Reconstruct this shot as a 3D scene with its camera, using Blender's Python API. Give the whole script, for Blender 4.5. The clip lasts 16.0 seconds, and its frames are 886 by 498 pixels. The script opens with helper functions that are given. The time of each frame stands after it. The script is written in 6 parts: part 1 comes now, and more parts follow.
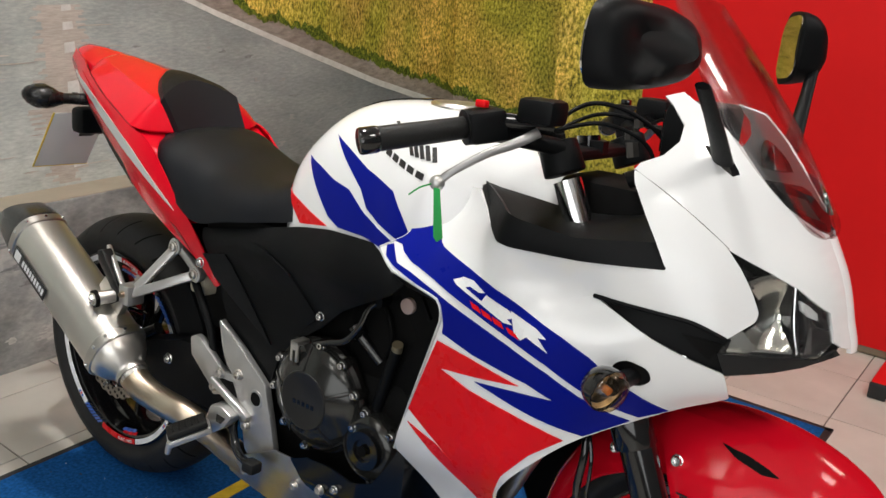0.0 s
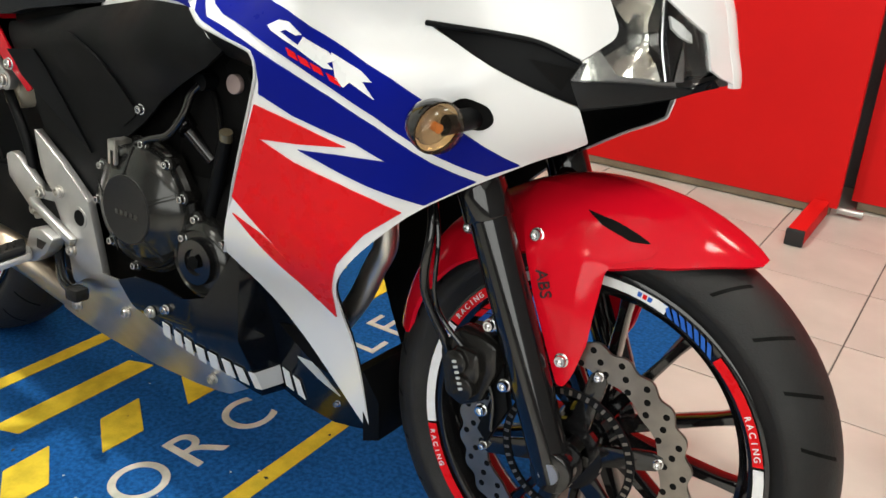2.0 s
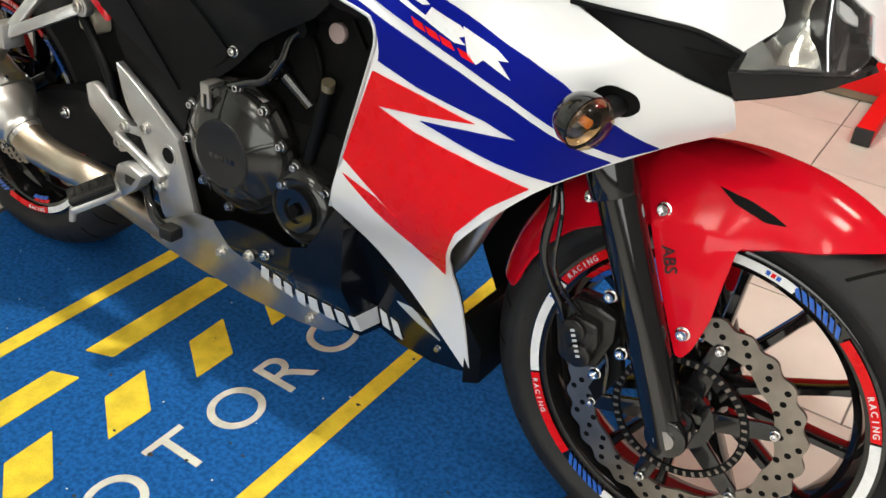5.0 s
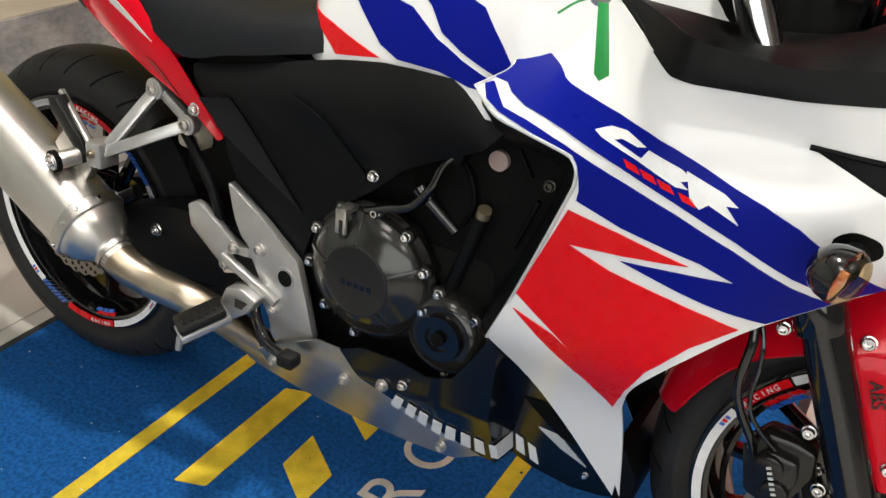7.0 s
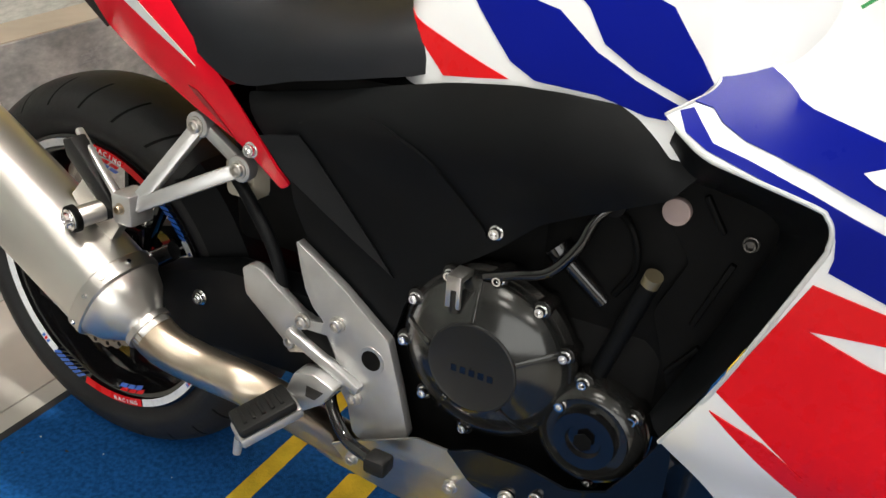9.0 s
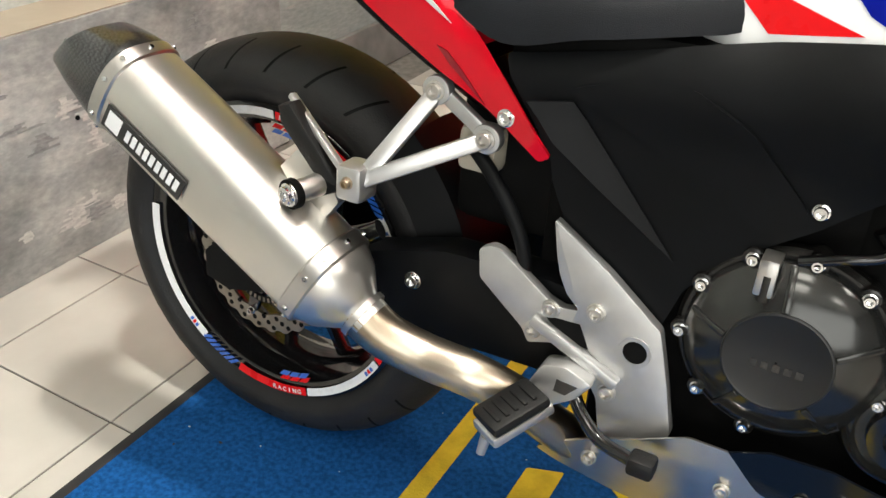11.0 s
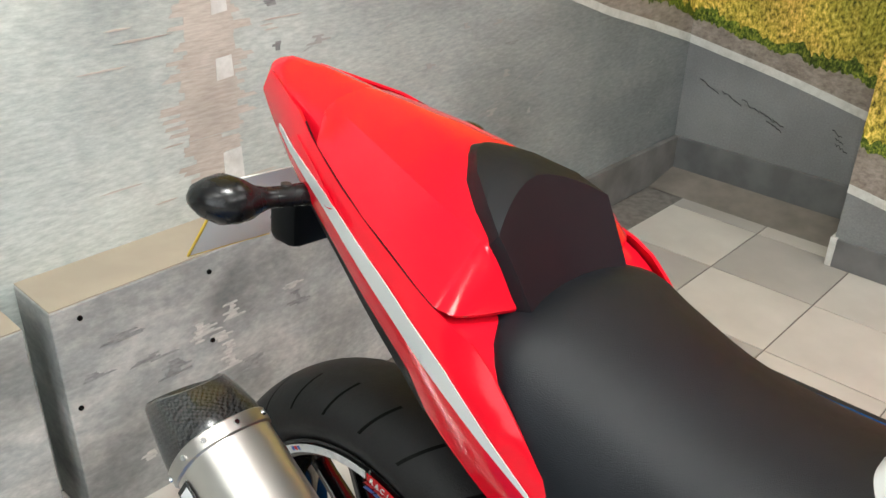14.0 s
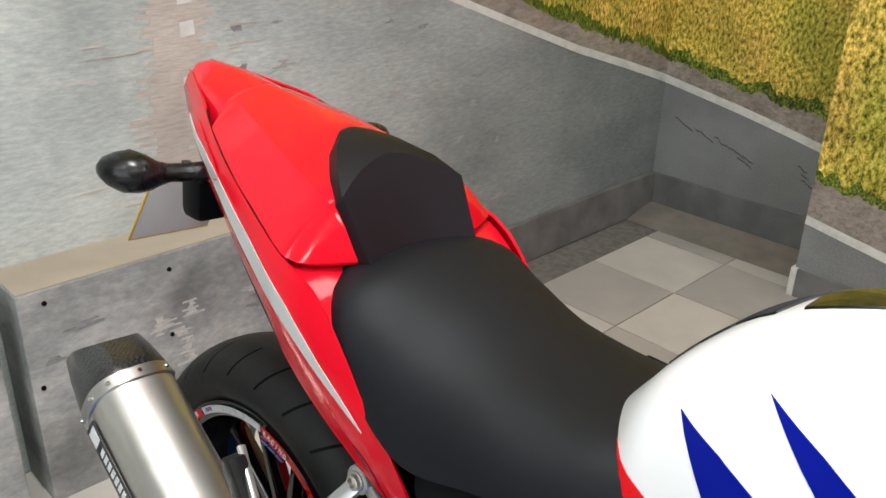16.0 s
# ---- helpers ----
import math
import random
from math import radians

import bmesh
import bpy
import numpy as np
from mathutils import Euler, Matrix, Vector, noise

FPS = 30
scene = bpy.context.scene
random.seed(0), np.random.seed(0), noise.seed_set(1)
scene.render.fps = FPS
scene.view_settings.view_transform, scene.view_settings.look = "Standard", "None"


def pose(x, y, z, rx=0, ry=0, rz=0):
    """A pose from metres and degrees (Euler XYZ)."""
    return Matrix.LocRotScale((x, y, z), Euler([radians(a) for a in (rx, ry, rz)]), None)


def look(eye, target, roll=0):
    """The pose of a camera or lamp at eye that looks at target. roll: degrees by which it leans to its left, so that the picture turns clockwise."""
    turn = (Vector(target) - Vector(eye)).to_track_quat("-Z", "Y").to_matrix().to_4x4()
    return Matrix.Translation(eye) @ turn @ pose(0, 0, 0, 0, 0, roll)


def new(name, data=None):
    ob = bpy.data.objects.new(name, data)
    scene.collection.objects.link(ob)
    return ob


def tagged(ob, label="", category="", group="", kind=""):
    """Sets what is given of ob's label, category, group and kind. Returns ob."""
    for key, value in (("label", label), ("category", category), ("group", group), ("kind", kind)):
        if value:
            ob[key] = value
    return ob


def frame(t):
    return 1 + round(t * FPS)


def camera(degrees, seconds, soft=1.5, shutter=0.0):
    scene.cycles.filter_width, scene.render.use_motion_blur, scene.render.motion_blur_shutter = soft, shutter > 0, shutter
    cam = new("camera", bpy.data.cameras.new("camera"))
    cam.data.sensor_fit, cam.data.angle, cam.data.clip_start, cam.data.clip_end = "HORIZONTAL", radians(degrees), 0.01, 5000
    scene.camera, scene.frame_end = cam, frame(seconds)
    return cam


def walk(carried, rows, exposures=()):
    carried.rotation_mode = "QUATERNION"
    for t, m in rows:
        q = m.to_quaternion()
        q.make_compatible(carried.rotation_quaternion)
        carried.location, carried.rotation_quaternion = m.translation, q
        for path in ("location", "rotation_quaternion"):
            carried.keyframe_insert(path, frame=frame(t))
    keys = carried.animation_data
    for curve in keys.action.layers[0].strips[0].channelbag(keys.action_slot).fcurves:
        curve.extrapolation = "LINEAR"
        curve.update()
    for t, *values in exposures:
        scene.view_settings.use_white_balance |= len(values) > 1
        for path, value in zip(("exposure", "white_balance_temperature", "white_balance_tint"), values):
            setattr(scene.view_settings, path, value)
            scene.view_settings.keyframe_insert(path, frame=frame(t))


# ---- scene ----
cam = camera(54.5, 16.0)
PATH = [
    (0, (0.075, 0.027, 1.212), (0.017, 1.922, 0.574), 2.4),
    (0.5, (0.135, 0.107, 1.137), (0.053, 2.002, 0.503), 1.9),
    (1, (0.162, 0.149, 1.061), (0.087, 2.04, 0.416), 1.6),
    (1.5, (0.197, 0.16, 0.99), (0.175, 2.037, 0.3), 1.9),
    (2, (0.233, 0.142, 0.957), (0.302, 1.972, 0.152), 2.5),
    (2.5, (0.242, 0.129, 0.929), (0.366, 1.896, 0.0), 2.9),
    (3, (0.23, 0.132, 0.929), (0.388, 1.844, -0.092), 3.2),
    (3.2, (0.221, 0.136, 0.933), (0.385, 1.834, -0.111), 3.2),
    (5.3, (0.06, 0.24, 1.1), (0.102, 1.899, -0.016), 2.5),
    (5.5, (0.03, 0.248, 1.114), (0.078, 1.919, 0.016), 2.6),
    (6, (-0.03, 0.277, 1.135), (0.032, 1.972, 0.074), 2.5),
    (6.5, (-0.1, 0.309, 1.14), (-0.002, 2.021, 0.111), 2.6),
    (7, (-0.177, 0.339, 1.129), (-0.01, 2.052, 0.111), 2.8),
    (7.5, (-0.226, 0.399, 1.108), (-0.013, 2.116, 0.104), 2.6),
    (8, (-0.251, 0.509, 1.08), (-0.026, 2.237, 0.098), 2.4),
    (8.5, (-0.267, 0.573, 1.066), (-0.075, 2.31, 0.094), 1.7),
    (9, (-0.31, 0.618, 1.044), (-0.128, 2.345, 0.054), 1.3),
    (9.5, (-0.401, 0.667, 1.001), (-0.21, 2.4, 0.02), 1.6),
    (10, (-0.482, 0.7, 0.973), (-0.282, 2.43, -0.009), 1.7),
    (10.2, (-0.513, 0.709, 0.968), (-0.308, 2.437, -0.018), 1.8),
    (12.3, (-0.643, 0.788, 1.122), (-0.471, 2.439, 0.007), 1.6),
    (12.5, (-0.624, 0.805, 1.152), (-0.457, 2.465, 0.049), 1.1),
    (13, (-0.543, 0.899, 1.216), (-0.402, 2.582, 0.146), 2.8),
    (13.3, (-0.520, 0.947, 1.239), (-0.556, 2.662, 0.215), 2.3),
    (13.5, (-0.505, 0.978, 1.253), (-0.6, 2.712, 0.259), 2.0),
    (14, (-0.521, 1.045, 1.287), (-0.736, 2.796, 0.346), 1.6),
    (14.5, (-0.505, 1.092, 1.283), (-0.741, 2.87, 0.399), 1.5),
    (15, (-0.446, 1.086, 1.27), (-0.709, 2.874, 0.412), 1.3),
    (15.5, (-0.374, 1.042, 1.265), (-0.677, 2.829, 0.419), 1.3),
    (16, (-0.301, 0.915, 1.267), (-0.607, 2.706, 0.432), 1.7),
]
walk(cam, [(t, look(eye, target, roll)) for t, eye, target, roll in PATH],
     exposures=[(0, -0.64, 6500, 9), (1.0, -0.64, 6550, 8), (2.0, -0.20, 6700, 6), (2.5, 0.10, 6800, 4), (3.0, 0.20, 6800, 4), (5.5, -0.18, 6700, 7), (7.0, -0.33, 6700, 8), (8.5, -0.30, 6650, 9), (10.0, 0.08, 6700, 7), (12.4, 0.16, 6600, 7), (14.5, -0.06, 6150, 5), (16.0, -0.24, 6150, 7)])

from mathutils import geometry

# ---- world and light ----
world = bpy.data.worlds.new("world")
scene.world = world
world.use_nodes = True
world.node_tree.nodes["Background"].inputs[0].default_value = (0.75, 0.85, 1.0, 1)
world.node_tree.nodes["Background"].inputs[1].default_value = 0.15
scene.view_settings.exposure = 0.0

ROOM = pose(0, 0, 0, 0, 0, -35.5)
BIKE = Matrix.Translation((-0.7077, 1.8603, 0.0)) @ pose(0, 0, 0, 0, 0, -34.61) @ pose(0, 0, 0, -5.6, 0, 0)

# ---- materials ----
def mat(name, colour, rough=0.5, metal=0.0, coat=0.0, vary=0.06, scale=6.0, bump=0.0, bscale=200.0, colour2=None, spec=0.5):
    m = bpy.data.materials.new(name)
    m.use_nodes = True
    nt = m.node_tree
    b = nt.nodes["Principled BSDF"]
    tc = nt.nodes.new("ShaderNodeTexCoord")
    n = nt.nodes.new("ShaderNodeTexNoise")
    n.inputs["Scale"].default_value, n.inputs["Detail"].default_value = scale, 6
    nt.links.new(tc.outputs["Object"], n.inputs["Vector"])
    ramp = nt.nodes.new("ShaderNodeValToRGB")
    dark = [c * (1 - vary) for c in colour] if colour2 is None else list(colour2)
    lite = [min(c * (1 + vary), 1) for c in colour]
    ramp.color_ramp.elements[0].position, ramp.color_ramp.elements[1].position = 0.35, 0.65
    ramp.color_ramp.elements[0].color, ramp.color_ramp.elements[1].color = (*dark, 1), (*lite, 1)
    nt.links.new(n.outputs["Fac"], ramp.inputs["Fac"])
    nt.links.new(ramp.outputs["Color"], b.inputs["Base Color"])
    rr = nt.nodes.new("ShaderNodeMapRange")
    rr.inputs["To Min"].default_value, rr.inputs["To Max"].default_value = max(rough - 0.06, 0.02), min(rough + 0.06, 1)
    n2 = nt.nodes.new("ShaderNodeTexNoise")
    n2.inputs["Scale"].default_value, n2.inputs["Detail"].default_value = scale * 7, 4
    nt.links.new(tc.outputs["Object"], n2.inputs["Vector"])
    nt.links.new(n2.outputs["Fac"], rr.inputs["Value"])
    nt.links.new(rr.outputs["Result"], b.inputs["Roughness"])
    b.inputs["Metallic"].default_value = metal
    b.inputs["Coat Weight"].default_value = coat
    b.inputs["Coat Roughness"].default_value = 0.04
    b.inputs["Specular IOR Level"].default_value = spec
    if bump:
        n3 = nt.nodes.new("ShaderNodeTexNoise")
        n3.inputs["Scale"].default_value, n3.inputs["Detail"].default_value = bscale, 5
        nt.links.new(tc.outputs["Object"], n3.inputs["Vector"])
        bp = nt.nodes.new("ShaderNodeBump")
        bp.inputs["Strength"].default_value, bp.inputs["Distance"].default_value = bump, 0.002
        nt.links.new(n3.outputs["Fac"], bp.inputs["Height"])
        nt.links.new(bp.outputs["Normal"], b.inputs["Normal"])
    return m


def glass(name, tint=(1, 1, 1), rough=0.02, see=0.75):
    m = bpy.data.materials.new(name)
    m.use_nodes = True
    nt = m.node_tree
    nt.nodes.remove(nt.nodes["Principled BSDF"])
    t, g = nt.nodes.new("ShaderNodeBsdfTransparent"), nt.nodes.new("ShaderNodeBsdfGlossy")
    t.inputs["Color"].default_value = (*tint, 1)
    g.inputs["Roughness"].default_value = rough
    fr = nt.nodes.new("ShaderNodeFresnel")
    fr.inputs["IOR"].default_value = 1.5
    mul = nt.nodes.new("ShaderNodeMath")
    mul.operation = "MULTIPLY_ADD"
    mul.inputs[1].default_value, mul.inputs[2].default_value = see, 0.02
    nt.links.new(fr.outputs["Fac"], mul.inputs[0])
    mx = nt.nodes.new("ShaderNodeMixShader")
    nt.links.new(mul.outputs[0], mx.inputs["Fac"])
    nt.links.new(t.outputs[0], mx.inputs[1])
    nt.links.new(g.outputs[0], mx.inputs[2])
    nt.links.new(mx.outputs[0], nt.nodes["Material Output"].inputs["Surface"])
    return m


WHITE = mat("white_paint", (0.76, 0.77, 0.78), 0.22, coat=0.6, vary=0.015, scale=3)
RED = mat("red_paint", (0.58, 0.0038, 0.0155), 0.12, coat=0.05, vary=0.05, scale=3, spec=0.25)
# darker copy of the red, for the shade in the tail's crease
REDSHADE = mat("red_crease_shade", (0.22, 0.002, 0.006), 0.3, vary=0.05)
BLUE = mat("blue_decal", (0.003, 0.008, 0.21), 0.30, coat=0.0, vary=0.05, scale=4, spec=0.06)
WHITEDECAL = mat("white_decal", (0.78, 0.79, 0.80), 0.28, coat=0.3, vary=0.02)
REDDECAL = mat("red_decal", (0.66, 0.006, 0.010), 0.28, coat=0.0, vary=0.03, spec=0.2)
SILVERDECAL = mat("silver_decal", (0.55, 0.57, 0.57), 0.35, metal=0.3, vary=0.03)
NAVY = mat("dark_navy_paint", (0.003, 0.004, 0.006), 0.16, coat=0.1, vary=0.1, spec=0.3)
BLACKM = mat("matt_black_plastic", (0.0038, 0.0042, 0.0048), 0.46, vary=0.15, scale=8, bump=0.10, bscale=900, spec=0.10)
BLACKG = mat("gloss_black_plastic", (0.005, 0.005, 0.0055), 0.10, coat=0.3, vary=0.1, spec=0.5)
SATIN = mat("satin_black_plastic", (0.005, 0.005, 0.0055), 0.27, vary=0.1, spec=0.4)
ENGINE = mat("black_engine_paint", (0.014, 0.0133, 0.0125), 0.22, metal=0.35, vary=0.10, scale=15, bump=0.015, bscale=500)
# near-black for machinery, and for painted shade in slots, holes and grooves
DEEP = mat("dark_machinery_and_recesses", (0.003, 0.003, 0.003), 0.6, vary=0.3, scale=20, spec=0.08)
RUBBER = mat("tyre_rubber", (0.013, 0.013, 0.0135), 0.56, vary=0.3, scale=9, bump=0.3, bscale=350, spec=0.3)
GRIP = mat("grip_rubber", (0.007, 0.007, 0.007), 0.5, vary=0.1, bump=0.3, bscale=500, spec=0.25)
SEAT = mat("black_seat_vinyl", (0.0052, 0.0062, 0.0085), 0.48, vary=0.12, scale=10, bump=0.25, bscale=900, spec=0.2)
ALU = mat("brushed_aluminium", (0.52, 0.52, 0.515), 0.36, metal=0.85, vary=0.06, scale=30, bump=0.08, bscale=900)
STEEL = mat("brushed_steel", (0.58, 0.56, 0.53), 0.34, metal=1.0, vary=0.08, scale=18, bump=0.01, bscale=600)
TITAN = mat("titanium_sleeve", (0.66, 0.64, 0.60), 0.33, metal=0.95, vary=0.07, scale=5, bump=0.05, bscale=900)
PIPE = mat("heat_tinted_pipe", (0.48, 0.42, 0.34), 0.32, metal=1.0, vary=0.25, scale=5, colour2=(0.36, 0.29, 0.21))
CHROME = mat("bright_bolt", (0.72, 0.72, 0.72), 0.15, metal=1.0, vary=0.05)
DISC = mat("brake_disc_steel", (0.25, 0.225, 0.195), 0.33, metal=0.9, vary=0.15, scale=25)
CARBON = mat("carbon_weave", (0.03, 0.03, 0.032), 0.28, coat=0.5, vary=0.1, scale=300)
ck = CARBON.node_tree.nodes.new("ShaderNodeTexChecker")
ck.inputs["Scale"].default_value = 260
ck.inputs["Color1"].default_value, ck.inputs["Color2"].default_value = (.004, .004, .0045, 1), (.032, .032, .033, 1)
CARBON.node_tree.links.new(CARBON.node_tree.nodes["Texture Coordinate"].outputs["Object"], ck.inputs["Vector"])
CARBON.node_tree.links.new(ck.outputs["Color"], CARBON.node_tree.nodes["Principled BSDF"].inputs["Base Color"])
ORANGE = glass("clear_indicator_lens", (0.98, 0.84, 0.62), 0.04, 0.4)
BOWL = mat("silver_indicator_bowl", (0.80, 0.70, 0.55), 0.36, metal=0.5, vary=0.15, scale=90, bump=0.8, bscale=90)
BULB = mat("amber_bulb", (0.45, 0.16, 0.04), 0.2, coat=0.5, vary=0.1)
HLGLASS = glass("headlight_lens", (0.97, 0.98, 0.98), 0.02, 0.35)
SCREEN = glass("smoked_screen", (0.86, 0.84, 0.84), 0.06, 0.3)
REFLECT = mat("reflector", (0.86, 0.84, 0.78), 0.13, metal=1.0, vary=0.08, scale=60, bump=0.3, bscale=30)
MIRROR = mat("mirror_glass", (0.85, 0.85, 0.85), 0.02, metal=1.0, vary=0.0)
GREEN = mat("green_tag", (0.02, 0.32, 0.07), 0.4)
INK = mat("black_print", (0.012, 0.012, 0.012), 0.4)


# ---- mesh helpers ----
def part(name, bm, material, parent=None, label="", smooth=True, m=None, sharp=38):
    me = bpy.data.meshes.new(name)
    if m is not None:
        bmesh.ops.transform(bm, matrix=m, verts=bm.verts)
    bm.normal_update()
    if smooth:
        for f in bm.faces:
            f.smooth = True
        for e in bm.edges:
            if len(e.link_faces) == 2 and e.calc_face_angle(0) > radians(sharp):
                e.smooth = False
    bm.to_mesh(me)
    bm.free()
    me.materials.append(material)
    ob = new(name, me)
    ob.parent = parent
    if label:
        tagged(ob, label)
    return ob


def thing(name, label, category, m=None, group="", kind=""):
    ob = new(name)
    ob.empty_display_size = 0.05
    if m is not None:
        ob.matrix_world = m
    return tagged(ob, label, category, group, kind)


def solid(bm):
    bmesh.ops.recalc_face_normals(bm, faces=bm.faces)
    return bm


def box(x0, x1, y0, y1, z0, z1, bevel=0.0, bm=None, m=None):
    bm2 = bmesh.new()
    bmesh.ops.create_cube(bm2, size=1)
    bmesh.ops.transform(bm2, matrix=Matrix.LocRotScale(((x0 + x1) / 2, (y0 + y1) / 2, (z0 + z1) / 2), None, (x1 - x0, y1 - y0, z1 - z0)), verts=bm2.verts)
    if bevel:
        bmesh.ops.bevel(bm2, geom=list(bm2.edges), offset=bevel, segments=2, affect="EDGES", profile=0.5)
    if m is not None:
        bmesh.ops.transform(bm2, matrix=m, verts=bm2.verts)
    return merge(bm, bm2)


def merge(bm, other):
    if bm is None:
        return other
    me = bpy.data.meshes.new("tmp")
    other.to_mesh(me)
    other.free()
    bm.from_mesh(me)
    bpy.data.meshes.remove(me)
    return bm


def axis_turn(d):
    return Vector(d).to_track_quat("Z", "Y").to_matrix().to_4x4()


def rod(p0, p1, r0, r1=None, seg=20, bm=None, bevel=0.0):
    p0, p1 = Vector(p0), Vector(p1)
    r1 = r0 if r1 is None else r1
    bm2 = bmesh.new()
    bmesh.ops.create_cone(bm2, cap_ends=True, segments=seg, radius1=r0, radius2=r1, depth=(p1 - p0).length)
    if bevel:
        es = [e for e in bm2.edges if len(e.link_faces) == 2 and any(len(f.verts) > 4 for f in e.link_faces)]
        bmesh.ops.bevel(bm2, geom=es, offset=bevel, segments=2, affect="EDGES", profile=0.5)
    bmesh.ops.transform(bm2, matrix=Matrix.Translation((p0 + p1) / 2) @ axis_turn(p1 - p0), verts=bm2.verts)
    return merge(bm, bm2)


def spline(pts, n=8):
    """Catmull-Rom through points."""
    P = [Vector(p) for p in pts]
    P = [2 * P[0] - P[1]] + P + [2 * P[-1] - P[-2]]
    out = []
    for i in range(1, len(P) - 2):
        for k in range(n):
            t = k / n
            a, b, c, d = P[i - 1], P[i], P[i + 1], P[i + 2]
            out.append(0.5 * (2 * b + (c - a) * t + (2 * a - 5 * b + 4 * c - d) * t * t + (3 * b - a - 3 * c + d) * t ** 3))
    return out + [P[-2]]


def tube(pts, r, seg=12, n=8, bm=None, flat=1.0):
    """A bent tube; r may be a list along the points."""
    path = spline(pts, n)
    rs = [r] * len(path) if not isinstance(r, (list, tuple)) else [float(np.interp(i / (len(path) - 1), np.linspace(0, 1, len(r)), r)) for i in range(len(path))]
    rings, up = [], Vector((0, 1, 0.01))
    for i, p in enumerate(path):
        d = (path[min(i + 1, len(path) - 1)] - path[max(i - 1, 0)]).normalized()
        s = d.cross(up).normalized()
        u = s.cross(d).normalized()
        rings.append([p + rs[i] * (math.cos(a) * s + math.sin(a) * u * flat) for a in np.linspace(0, 2 * math.pi, seg, endpoint=False)])
    return loft(rings, bm)


def loft(rings, bm=None, closed=True, caps=True):
    bm = bm or bmesh.new()
    vs = [[bm.verts.new(p) for p in ring] for ring in rings]
    n = len(rings[0])
    for a, b in zip(vs, vs[1:]):
        for i in range(n if closed else n - 1):
            j = (i + 1) % n
            bm.faces.new((a[i], a[j], b[j], b[i]))
    if caps and closed:
        bm.faces.new(vs[0][::-1])
        bm.faces.new(vs[-1])
    return solid(bm)


def lathe(profile, centre, seg=64, closed=True):
    """Turns a profile of (radius, y) about the y axis through centre."""
    rings = []
    for a in np.linspace(0, 2 * math.pi, seg, endpoint=False):
        rings.append([(centre[0] + r * math.cos(a), centre[1] + y, centre[2] + r * math.sin(a)) for r, y in profile])
    bm = bmesh.new()
    vs = [[bm.verts.new(p) for p in ring] for ring in rings]
    n = len(profile)
    for k in range(seg):
        a, b = vs[k], vs[(k + 1) % seg]
        for i in range(n if closed else n - 1):
            j = (i + 1) % n
            bm.faces.new((a[i], a[j], b[j], b[i]))
    return solid(bm)


def rounded(outline, r=0.01, n=3):
    """Rounds the corners of a closed 2D outline."""
    out, k = [], len(outline)
    for i in range(k):
        p, a, b = (Vector(outline[j % k]) for j in (i, i - 1, i + 1))
        da, db = a - p, b - p
        q = min(r, da.length * 0.45, db.length * 0.45)
        s, e = p + da.normalized() * q, p + db.normalized() * q
        for t in np.linspace(0, 1, n + 1):
            out.append(tuple((1 - t) ** 2 * s + 2 * t * (1 - t) * p + t * t * e))
    return out


def plate(outline, y0, y1, bevel=0.002, r=0.0, bm=None, m=None, holes=()):
    """A flat part with an outline of (x, z), from y0 to y1."""
    pts = rounded(outline, r) if r else outline
    bm2 = bmesh.new()
    f = bm2.faces.new([bm2.verts.new((x, y0, z)) for x, z in pts])
    top = bmesh.ops.extrude_face_region(bm2, geom=[f])
    bmesh.ops.translate(bm2, vec=(0, y1 - y0, 0), verts=[v for v in top["geom"] if isinstance(v, bmesh.types.BMVert)])
    solid(bm2)
    if bevel:
        es = [e for e in bm2.edges if len(e.link_faces) == 2 and any(len(fc.verts) > 4 for fc in e.link_faces) and abs(e.verts[0].co.y - e.verts[1].co.y) < 1e-6]
        bmesh.ops.bevel(bm2, geom=es, offset=bevel, segments=2, affect="EDGES", profile=0.5, clamp_overlap=True)
    if m is not None:
        bmesh.ops.transform(bm2, matrix=m, verts=bm2.verts)
    return merge(bm, bm2)


def smooth_curve(xs, ys):
    xs, ys = np.array(xs, float), np.array(ys, float)
    m = np.gradient(ys, xs)

    def g(x):
        x = min(max(x, xs[0]), xs[-1])
        i = int(min(max(np.searchsorted(xs, x) - 1, 0), len(xs) - 2))
        h = xs[i + 1] - xs[i]
        t = (x - xs[i]) / h
        return float((2 * t ** 3 - 3 * t * t + 1) * ys[i] + (t ** 3 - 2 * t * t + t) * h * m[i] + (-2 * t ** 3 + 3 * t * t) * ys[i + 1] + (t ** 3 - t * t) * h * m[i + 1])

    return g


